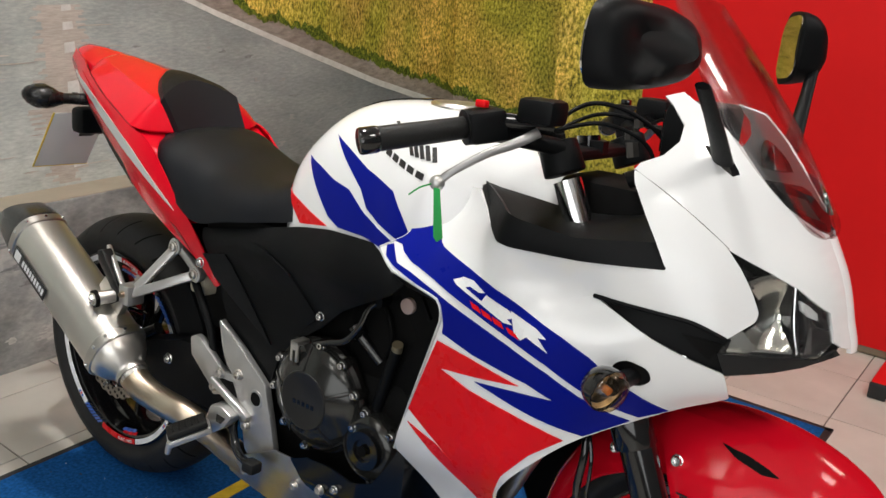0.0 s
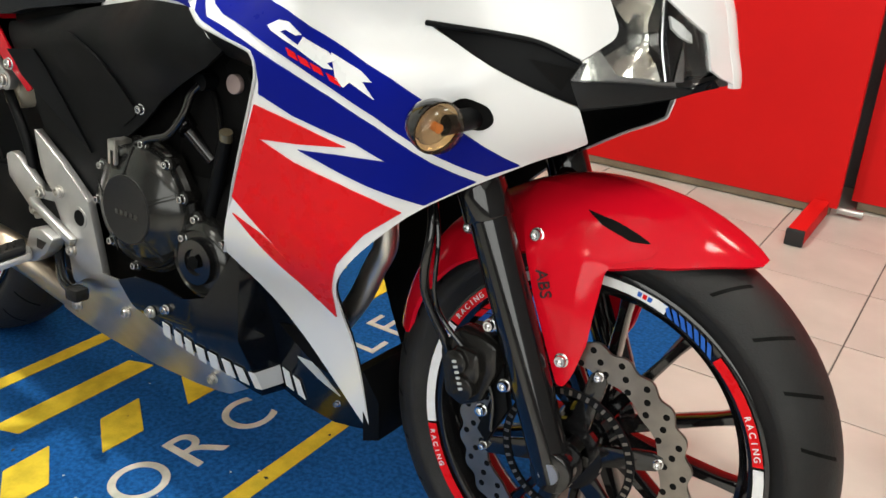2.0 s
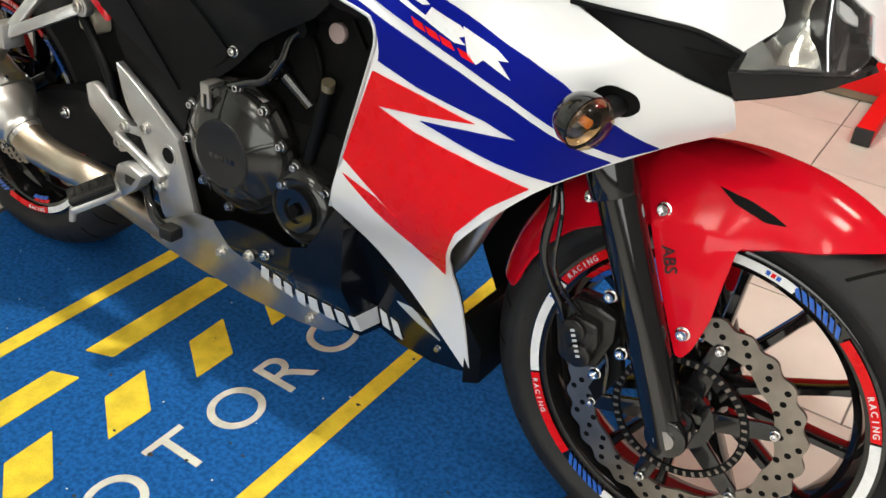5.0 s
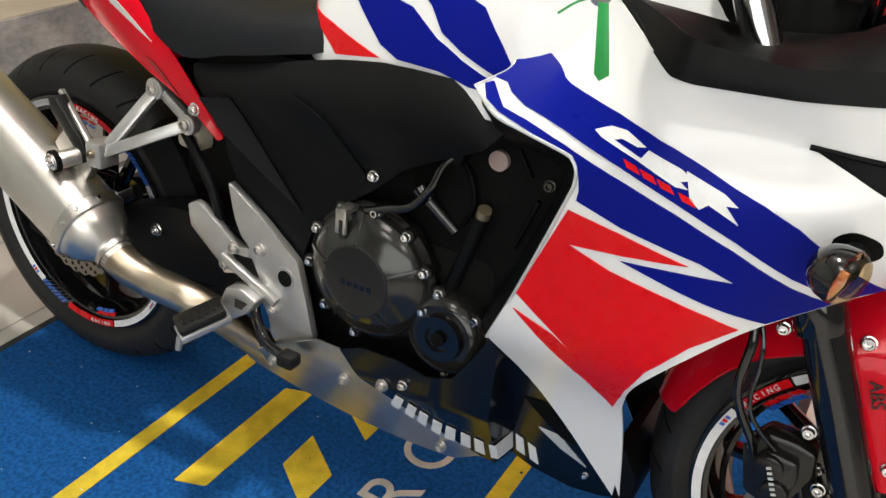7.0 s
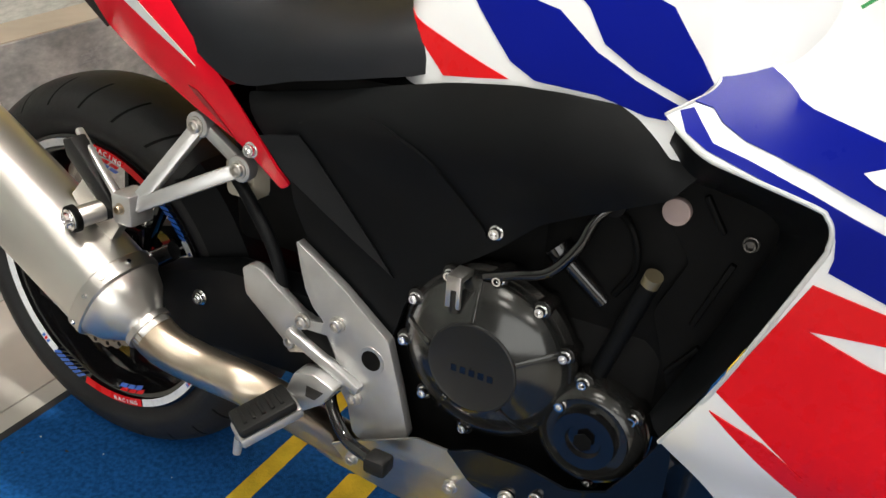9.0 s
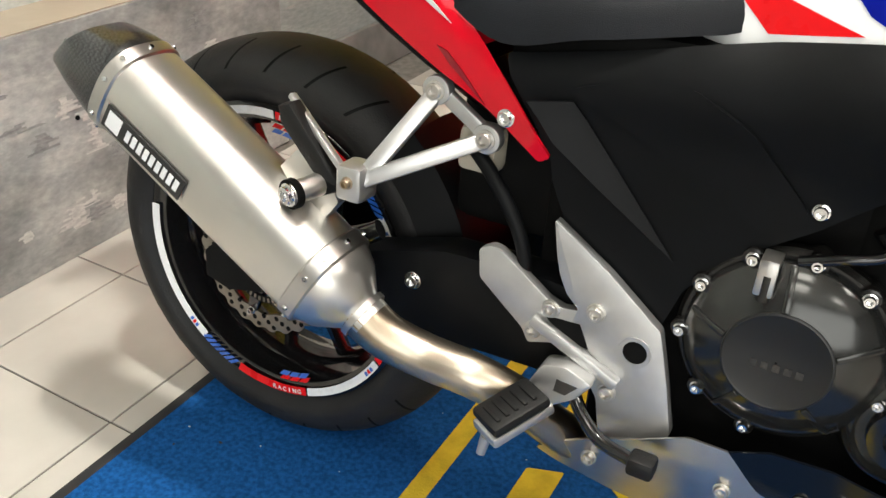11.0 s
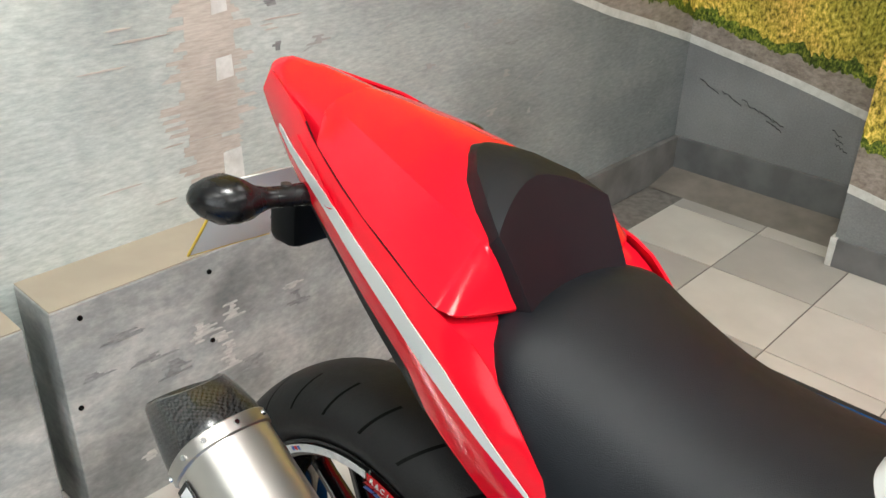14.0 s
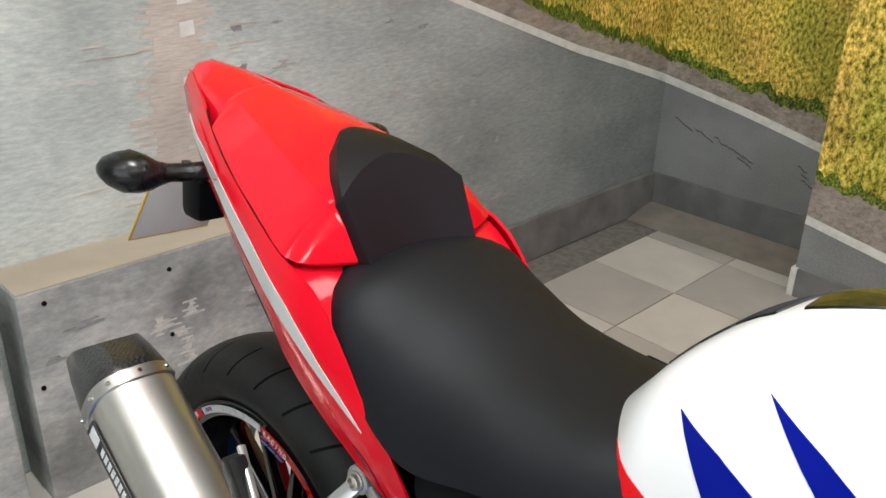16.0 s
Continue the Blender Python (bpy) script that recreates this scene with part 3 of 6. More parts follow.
wall_print("verge", 1, BW, [(u, z + .028) for u, z in nb] + [(u, z + .16) for u, z in nb][::-1], VERGE, 0.0010, "", mural)
nf = [(u, .600 - .17 * (u + 2.47) + tuft()) for u in np.linspace(AW, PU, 90)]
wall_print("dark_grass", 1, BW, nf + [(PU, .9), (AW, .9)], GRASSD, 0.0022, "", mural)
wall_print("grass", 1, BW, [(u, z + .042 + tuft2()) for u, z in nf] + [(PU, TOP), (AW, TOP)], GRASS, 0.0030, "", mural)
pb = [(u, .248 - .18 * (u - PU)) for u in np.linspace(PU, PE, 4)]
wall_print("edge_line", 1, PW, pb + [(u, z + .028) for u, z in pb][::-1], LINEW, 0.0018, "", mural)
wall_print("verge", 1, PW, [(u, z + .027) for u, z in pb] + [(u, z + .16) for u, z in pb][::-1], VERGE, 0.0010, "", mural)
pf = [(u, .395 - .22 * (u - PU) + tuft()) for u in np.linspace(PU, PE, 60)]
wall_print("dark_grass", 1, PW, pf + [(PE, .6), (PU, .6)], GRASSD, 0.0022, "", mural)
wall_print("grass", 1, PW, [(u, z + .036 + tuft2()) for u, z in pf] + [(PE, TOP), (PU, TOP)], GRASS, 0.0030, "", mural)
for k, (u, z, l) in enumerate([(-2.42, .388, .08), (-2.33, .365, .08), (-2.25, .351, .07), (-2.18, .328, .06), (-2.13, .312, .045), (-2.15, .298, .06), (-1.925, .325, .035), (-1.91, .302, .03), (-1.905, .282, .045)]):
    wall_print("crack", 1, BW, ragged((u, z), (u + l, z - l * .45), 7, .005, k) + [(a, b - .0022 - .002 * (i % 2)) for i, (a, b) in enumerate(ragged((u, z), (u + l, z - l * .45), 7, .005, k))][::-1], CRACK, 0.0024, "", mural)

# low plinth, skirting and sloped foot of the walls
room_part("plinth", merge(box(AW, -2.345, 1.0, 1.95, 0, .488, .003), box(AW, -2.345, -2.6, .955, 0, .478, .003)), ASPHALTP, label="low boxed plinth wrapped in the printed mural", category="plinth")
room_part("plinth_top", merge(box(AW, -2.347, 1.002, 1.95, .4885, .491), box(AW, -2.347, -2.6, .953, .4785, .481)), mat("plinth_top_print", (.36, .31, .24), .5, vary=.1), label="sandy top face of the low plinth", category="plinth")
room_part("skirting_west", box(AW, AW + .02, 1.95, BW, 0, .155, .003), mat("skirting_print", (.15, .145, .14), .5, vary=.25, scale=9), label="grey printed skirting board", category="skirting")
room_part("skirting_north", box(AW + .02, PU, BW - .015, BW, .025, .155, .003), mat("skirting_print_b", (.135, .14, .14), .5, vary=.2, scale=9), label="dark grey printed skirting board", category="skirting")
sl = bmesh.new()
vs = [sl.verts.new(p) for p in [(AW + .02, BW - .016, .035), (AW + .02, 3.24, 0), (AW + .02, BW - .016, 0), (PU, BW - .016, .035), (PU, 3.24, 0), (PU, BW - .016, 0)]]
for f in ((0, 1, 2), (3, 5, 4), (0, 3, 4, 1), (1, 4, 5, 2), (0, 2, 5, 3)):
    sl.faces.new([vs[i] for i in f])
room_part("sloped_foot", solid(sl), mat("brown_print", (.19, .17, .15), .5, vary=.2, scale=10), label="brown sloped strip along the wall's foot", category="skirting")
room_part("trim_pier", box(PU - .01, PU + .01, PW - .012, PW + .1, 0, .098, .002), LINEW, label="white corner trim at the pier's foot", category="trim")
room_part("trim_pier_end", box(PE - .016, PE + .004, PW - .014, PW + .1, 0, .10, .002), LINEW, label="white corner trim at the pier's far foot", category="trim")
room_part("skirting_pier", box(PU + .01, PE - .016, PW - .01, PW, 0, .095, .002), mat("skirting_print_c", (.14, .14, .14), .5, vary=.2, scale=9), label="dark printed skirting on the pier", category="skirting")
for u, v, z in ((-2.345, 1.02, .29), (-2.345, 1.30, .305), (-2.345, 1.31, .46), (-2.345, 1.05, .47)):
    b = part("screw", rod((u, v, z - .01), (u + .003, v, z - .01), .005, seg=10), DEEP)
    b.matrix_world = ROOM
    tagged(b, "small dark screw head in the plinth", "screw", "plinth screws")


def red_board(u0, u1, v, feet, top):
    b = thing("display_board", "tall red freestanding display board on bar feet", "display board", ROOM, "red boards")
    part("panel", box(u0, u1, v, v + .03, .03, top, .003), REDWALL, b, smooth=False)
    for u in feet:
        part("foot", box(u - .025, u + .025, v - .32, v + .08, .002, .05, .004), REDWALL, b)
        part("end_cap", box(u - .026, u + .026, v - .328, v - .315, .001, .051, .003), EDGE, b)
    part("base_rail", box(u0 + .02, u1 - .02, v + .004, v + .026, .004, .03, .002), mat("bare_rail", (.2, .16, .11), .5, vary=.3), b)
    return b


red_board(-1.335, -.265, 3.06, (-.315, -1.26), 2.3)
red_board(-.245, 1.55, 3.18, (1.45,), 2.3)
peg = part("rail_peg", rod((-.265, 3.09, .02), (-.19, 3.09, .02), .012), ALU)
peg.matrix_world = ROOM
tagged(peg, "short grey metal peg at the red board's foot", "peg")

# ---- the mat ----
MU0, MU1, MV0, MV1 = -1.838, -.362, .01, 2.45
rug = thing("floor_mat", "blue carpet mat with yellow and white print under the motorcycle", "mat", ROOM)
part("carpet", box(MU0 + .02, MU1 - .02, MV0 + .02, MV1 - .02, -.003, .007, .002), CARPET, rug)
rim = bmesh.new()
for a in ((MU0, MU1, MV0, MV0 + .022), (MU0, MU1, MV1 - .022, MV1), (MU0, MU0 + .022, MV0, MV1), (MU1 - .022, MU1, MV0, MV1)):
    box(*a, -.003, .005, .0015, bm=rim)
part("edging", rim, EDGE, rug, "black rubber edging")


def rug_shape(name, pts, material, r=0.004):
    bm = bmesh.new()
    f = bm.faces.new([bm.verts.new((u, v, .0072)) for u, v in rounded(pts, r)])
    ex = bmesh.ops.extrude_face_region(bm, geom=[f])
    bmesh.ops.translate(bm, vec=(0, 0, .0014), verts=[g for g in ex["geom"] if isinstance(g, bmesh.types.BMVert)])
    return part(name, solid(bm), material, rug, smooth=False)


def bar(u, v0, v1, w=.034):
    return rug_shape("stripe", [(u - w / 2, v0), (u + w / 2, v0 + .02), (u + w / 2, v1), (u - w / 2, v1 - .02)], CARPETY)


bar(-1.38, .10, 2.26)
bar(-.772, .10, 2.26)
for v0, v1 in ((.30, .53), (.585, .825), (.875, 1.19), (1.24, 1.50), (1.56, 1.80)):
    bar(-1.232, v0, v1, .055)
for k in range(-3, 5):
    dv = .188 * k
    rug_shape("diamond", [(-1.131, 1.095 + dv), (-1.04, 1.035 + dv), (-1.042, .95 + dv), (-1.129, 1.008 + dv)], CARPETY, .003)
for ch, v in zip("MOTORCYCLES", (.555, .69, .815, .94, 1.055, 1.18, 1.30, 1.415, 1.525, 1.62, 1.725)):
    letters(ch, .138, Matrix(((0, -1, 0, -.925), (1, 0, 0, v), (0, 0, 1, .0078), (0, 0, 0, 1))), CARPETW, rug, "letter", .0007, "pale letter")

# dirt and lint on the mat
MATDIRT = mat("ground_in_dirt", (.03, .03, .025), .95)
LINT = mat("pale_lint", (.55, .55, .52), .9)
r = random.Random(11)
for name, material, n, z in (("dirt", MATDIRT, 46, .0098), ("lint", LINT, 60, .0100)):
    bm = bmesh.new()
    for k in range(n):
        u, v, q = r.uniform(-1.8, -.4), r.uniform(.05, 1.5), r.uniform(.0012, .0045 if name == "dirt" else .0024)
        a0 = r.uniform(0, 6)
        pts = [bm.verts.new((u + q * r.uniform(.5, 1.6) * math.cos(a0 + a), v + q * r.uniform(.4, 1.2) * math.sin(a0 + a), z)) for a in (0, 1.2, 2.5, 3.8, 5.0)]
        bm.faces.new(pts)
    ob = part(name, bm, material, rug, "", False)
    tagged(ob, kind="stuff")


# ---- the motorcycle ----
bike = thing("motorcycle", "white, red and blue sports motorcycle parked on a blue mat", "motorcycle", BIKE)

FAIR_W = smooth_curve([.1, .2, .38, .48, .58, .7, .78, .85, .92, .97, 1.03, 1.1, 1.2], [.04, .068, .126, .188, .208, .224, .228, .226, .212, .195, .165, .125, .08])
FAIR_N = smooth_curve([.3, .5, .6, .66, .7, .75, .8, .85, .9, .97, 1.05, 1.1, 1.2], [1.2, 1.28, 1.34, 1.41, 1.475, 1.512, 1.502, 1.486, 1.460, 1.425, 1.37, 1.325, 1.23])


def fair(x, z):
    """The fairing's right side: half width over height, rounded to the nose, pinched towards the tank and hollow along the gill."""
    w, n = FAIR_W(z), FAIR_N(z)
    if z > .72 and x < 1.10:
        t = min((z - .72) / .16, 1)
        w -= .115 * t * t * (3 - 2 * t) * min((1.10 - x) / .14, 1)
    if x > 1.1:
        w *= math.sqrt(max(1 - min((x - 1.1) / (n - 1.1), 1) ** 2.2, 0))
    w -= .030 * math.exp(-((x - 1.19) / .09) ** 2 - ((z - .795) / .038) ** 2)
    return -max(w, 0)


TANK_W = smooth_curve([.516, .546, .572, .615, .66, .7, .8, .9, .95, 1.0, 1.05, 1.1, 1.14], [.035, .078, .105, .119, .130, .136, .150, .167, .150, .125, .11, .10, .08])
TANK_T = smooth_curve([.516, .546, .572, .615, .66, .705, .755, .86, .95, 1.05, 1.1, 1.14], [.80, .842, .879, .925, .957, .976, .986, .99, .972, .925, .895, .86])


def tank(x, z):
    d = max((z - .72) / max(TANK_T(x) - .72, .02), 0)
    return -TANK_W(x) * max(1 - d ** 2.8, 0) ** (1 / 2.8)


TAIL_W = smooth_curve([-.25, -.18, -.1, 0, .1, .2, .25, .3, .36, .45], [.036, .068, .103, .134, .160, .177, .172, .163, .151, .146])
TAIL_F = smooth_curve([-.25, -.18, -.096, -.048, 0, .05, .1, .15, .2, .25, .30, .36, .42], [.962, .945, .924, .910, .894, .875, .856, .836, .811, .772, .732, .680, .622])


def tail(x, z):
    """The tail's side: widest along the silver flash, leaning in above it and tucked under below it."""
    d = z - TAIL_F(x)
    return -(TAIL_W(x) - (float(np.interp(x, [.12, .28], [.62, .34])) if d > 0 else .32) * (math.sqrt(d * d + .00035) - .0187))


# wheels
FW, RW = (1.420, 0.0, 0.300), (0.004, 0.0, 0.313)


def tyre_profile(R, w, rim):
    hw = w / 2
    pts = []
    for a in np.linspace(-1, 1, 25):
        y = hw * math.sin(a * math.pi / 2)
        pts.append((R - (R - rim) * .66 * (1 - math.cos(a * math.pi / 2)) ** 1.1, y))
    return [(rim - .006, -hw * .74), (rim + .008, -hw * .82), (rim + .02, -hw * .95)] + pts + [(rim + .02, hw * .95), (rim + .008, hw * .82), (rim - .006, hw * .74)]


def arc_band(c, y, r0, r1, a0, a1, t=.0012, n=None, slant=0.0):
    n = n or max(3, int(abs(a1 - a0) / 4))
    ring = []
    for a in np.radians(np.linspace(a0, a1, n + 1)):
        ring.append([(c[0] + r * math.cos(b), yy, c[2] + r * math.sin(b)) for r, yy, b in ((r0, y, a), (r1, y - .002, a + radians(slant)), (r1, y - .002 - t, a + radians(slant)), (r0, y - t, a))])
    return loft(ring)


def wheel_at(nm, c, R, w, spokes, disc_y, disc_r, turn, sg=1, mark=-52, half=180):
    wheel = new(nm)
    wheel.parent = bike
    hw = w / 2
    part("tyre", lathe(tyre_profile(R, w, .226), c, 112), RUBBER, wheel, "worn black rubber tyre")
    ry = hw * .80
    part("rim", lathe([(.232, -ry - .004), (.226, -ry - .006), (.208, -ry), (.196, -ry * .5), (.194, 0), (.196, ry * .5), (.208, ry), (.226, ry + .006), (.232, ry + .004), (.222, ry - .004), (.19, ry * .4), (.187, 0), (.19, -ry * .4), (.222, -ry + .004)], c, 112), BLACKG, wheel, "gloss black alloy rim")
    part("hub", lathe([(.012, -.055), (.042, -.05), (.046, -.03), (.034, -.02), (.034, .02), (.046, .03), (.042, .05), (.012, .055)], c, 40), BLACKG, wheel)
    for k in range(spokes):
        a = 2 * math.pi * k / spokes + .2
        d, n = Vector((math.cos(a), 0, math.sin(a))), Vector((-math.sin(a), 0, math.cos(a)))
        for s in (-1, 1):
            p0 = Vector(c) + d * .035 + n * s * .008
            p1 = Vector(c) + d * .193 + n * s * .047
            rings = []
            for t in np.linspace(0, 1, 6):
                p = p0.lerp(p1, t)
                hw2, hh = .0085 - .003 * t + (.003 if t > .9 else 0), .017 - .004 * t
                q = (p1 - p0).normalized().cross(Vector((0, 1, 0)))
                rings.append([p + q * hw2 + Vector((0, hh * .7, 0)), p + q * hw2 * .6 + Vector((0, hh, 0)), p - q * hw2 * .6 + Vector((0, hh, 0)), p - q * hw2 + Vector((0, hh * .7, 0)), p - q * hw2 + Vector((0, -hh * .7, 0)), p - q * hw2 * .6 + Vector((0, -hh, 0)), p + q * hw2 * .6 + Vector((0, -hh, 0)), p + q * hw2 + Vector((0, -hh * .7, 0))])
            part("spoke", loft(rings), BLACKG, wheel)
    y = -ry - .007

    def band(name, a0, a1, r0, r1, m_, yy, label="", slant=0.0):
        b0, b1 = sorted((turn + sg * a0, turn + sg * a1))
        return part(name, arc_band(c, yy, r0, r1, b0, b1, slant=slant * sg), m_, wheel, label)

    for base in (0, half):
        for a0, a1, m, nmx in ((69, 130, WHITEDECAL, "white_strip"), (15, 49, REDDECAL, "red_strip"), (-27, 14, WHITEDECAL, "white_strip"), (-49, -28, REDDECAL, "red_strip")):
            band(nmx, base + a0, base + a1, .215, .227, m, y)
        for k in range(7):
            band("blue_strip", base + 50 + k * 2.65, base + 51.7 + k * 2.65, .215, .227, BLUE2, y, slant=3.0)
        for a in (24, -38):
            for k, ch in enumerate("RACING"):
                mid = radians(turn + sg * (base + a))
                flip = -1 if math.sin(mid) > -.3 else 1
                b = mid + radians(flip * (k - 2.5) * 2.5)
                tx = Vector((-math.sin(b), 0, math.cos(b))) * flip
                tz = tx.cross(Vector((0, -1, 0))) * -1
                q = Matrix((tx, tz, Vector((0, -1, 0)))).transposed().to_4x4()
                q.translation = (c[0] + .221 * math.cos(b), y - .0042, c[2] + .221 * math.sin(b))
                letters(ch, .0105, q, WHITEDECAL, wheel, "rim_letter")
        for k, m_ in enumerate((REDDECAL, BLUE2)):
            for q in range(3):
                band("maker_mark", base + mark + q * 5.2, base + mark + 4.4 + q * 5.2, .193 + .0075 * (1 - k), .2000 + .0075 * (1 - k), m_, y + .006, "plain red and blue mark", slant=2.0)
        for a in (-24, 74):
            for k in range(3):
                band("rim_mark", base + a + k * 1.7, base + a + 1.3 + k * 1.7, .218, .2245, REDDECAL if k == 1 else BLUE2, y - .0005, "small plain mark")
    # brake disc with a waved edge and drilled holes, the holes as dark plugs painting their shade
    bm = bmesh.new()
    n = 240
    o, i = [], []
    for side, yy in ((0, disc_y - .0022), (1, disc_y + .0022)):
        for k in range(n):
            a = 2 * math.pi * k / n
            ro = disc_r * (1.010 - .040 * abs(math.sin(13 * a)) ** 2.2)
            ri = disc_r * (.745 + .03 * abs(math.cos(6 * a)) ** 1.5)
            o.append(bm.verts.new((c[0] + ro * math.cos(a), yy, c[2] + ro * math.sin(a))))
            i.append(bm.verts.new((c[0] + ri * math.cos(a), yy, c[2] + ri * math.sin(a))))
    for k in range(n):
        j = (k + 1) % n
        bm.faces.new((o[k], o[j], i[j], i[k]))
        bm.faces.new((o[n + k], i[n + k], i[n + j], o[n + j]))
        bm.faces.new((o[k], o[n + k], o[n + j], o[j]))
        bm.faces.new((i[k], i[j], i[n + j], i[n + k]))
    part("brake_disc", solid(bm), DISC, wheel, "drilled steel brake disc with a wavy edge")
    holes = bmesh.new()
    for k in range(72):
        a = 2 * math.pi * k / 72
        r = disc_r * (.80, .87, .94)[k % 3]
        rod((c[0] + r * math.cos(a), disc_y - .0024, c[2] + r * math.sin(a)), (c[0] + r * math.cos(a), disc_y + .0024, c[2] + r * math.sin(a)), .0042, seg=8, bm=holes)
    tagged(part("drilling", holes, DEEP, wheel), kind="stuff")
    for k in range(6):
        a = 2 * math.pi * k / 6 + .3
        part("carrier_arm", plate([(c[0] + r * math.cos(a + b), c[2] + r * math.sin(a + b)) for r, b in ((.04, -.35), (disc_r * .74, -.10), (disc_r * .80, -.05), (disc_r * .80, .05), (disc_r * .74, .10), (.04, .35))], disc_y - .004, disc_y + .003, .001), BLACKG, wheel)
        bolt((c[0] + disc_r * .77 * math.cos(a), disc_y - .004, c[2] + disc_r * .77 * math.sin(a)), .0048, (0, -1, 0), wheel, CHROME)
    part("carrier_ring", lathe([(.030, disc_y - .005), (.046, disc_y - .005), (.046, disc_y + .004), (.030, disc_y + .004)], c, 48), BLACKG, wheel)
    sr = disc_r * .57
    part("sensor_ring", lathe([(sr - .010, disc_y - .006), (sr, disc_y - .006), (sr, disc_y - .003), (sr - .010, disc_y - .003)], c, 72), BLACKM, wheel, "slotted dark sensor ring")
    slots = bmesh.new()
    for k in range(46):
        b = 2 * math.pi * k / 46
        box(-.0032, .0032, -.0012, .0, -.0018, .0018, bm=slots, m=Matrix.Translation((c[0] + (sr - .005) * math.cos(b), disc_y - .0056, c[2] + (sr - .005) * math.sin(b))) @ Matrix.Rotation(-b, 4, "Y"))
    tagged(part("slotting", slots, DISC, wheel), kind="stuff")
    # tread grooves, as flat dark strips that paint their shade
    gm = bmesh.new()
    prof = tyre_profile(R, w, .226)
    for k in range(26):
        for s in (-1, 1):
            a0 = 2 * math.pi * (k + (.5 if s > 0 else 0)) / 26
            pts = []
            for t in np.linspace(.25, .78, 7):
                ang = t * math.pi / 2
                rr = R - (R - .226) * .66 * (1 - math.cos(ang)) ** 1.1 + .0004
                a = a0 + .16 * t
                pts.append((Vector((c[0] + rr * math.cos(a), s * hw * math.sin(ang), c[2] + rr * math.sin(a))), a))
            for (p, a), (q, b) in zip(pts, pts[1:]):
                e = Vector((-math.sin(a), 0, math.cos(a))) * .0024
                vs = [gm.verts.new(v) for v in (p - e, p + e, q + e, q - e)]
                gm.faces.new(vs)
    tagged(part("tread", gm, DEEP, wheel), kind="stuff")
    return wheel


BLUE2 = mat("bright_blue_decal", (.02, .11, .5), .3, coat=.3)
DISC2 = mat("dark_steel", (.09, .085, .08), .4, metal=.8, vary=.2, scale=30)
fw = wheel_at("front_wheel", FW, .299, .120, 6, -.084, .154, 0)
rw = wheel_at("rear_wheel", RW, .313, .164, 6, -.085, .115, 303, -1, 12, 202)
part("axle", rod((FW[0], -.13, FW[2] - .0), (FW[0], .13, FW[2]), .011), DISC2, fw)
part("axle", rod((RW[0], -.13, RW[2]), (RW[0], .13, RW[2]), .012), DISC2, rw)

def curved(pts, n=5):
    return [(p.x, p.y) for p in spline([(x, z, 0) for x, z in pts], n)]


# side fairings with their decals
JOINT = curved([(.869, .777), (.884, .787), (.899, .798), (.902, .808), (.890, .822), (.865, .839), (.838, .854), (.812, .863)])
FRONT_EDGE = curved([(1.097, .392), (1.108, .440), (1.131, .481), (1.174, .531), (1.234, .587), (1.335, .652), (1.384, .678)], 4)
GILL_LOW = [(1.401, .729), (1.362, .743), (1.319, .760), (1.275, .779), (1.230, .795)]
GILL_TOP = [(1.275, .795), (1.323, .794), (1.36, .790), (1.397, .776)]
LENS_REAR = [(1.422, .801), (1.423, .812), (1.412, .836), (1.395, .862), (1.377, .883)]
SIDE = [(.881, .770), (.91, .755), (.942, .748), (1.000, .737), (1.010, .732), (1.016, .722), (1.0165, .709), (1.011, .688), (.96, .55), (.915, .449), (1.108, .186)] + FRONT_EDGE + [(1.404, .690), (1.404, .710)] + GILL_LOW + GILL_TOP + LENS_REAR + [
        (1.312, .930), (1.253, .962), (1.258, .947), (1.282, .909), (1.301, .880), (1.319, .849), (1.21, .842), (1.116, .839), (1.093, .842), (1.057, .860), (1.004, .888), (.95, .880), (.88, .872)] + JOINT[::-1]
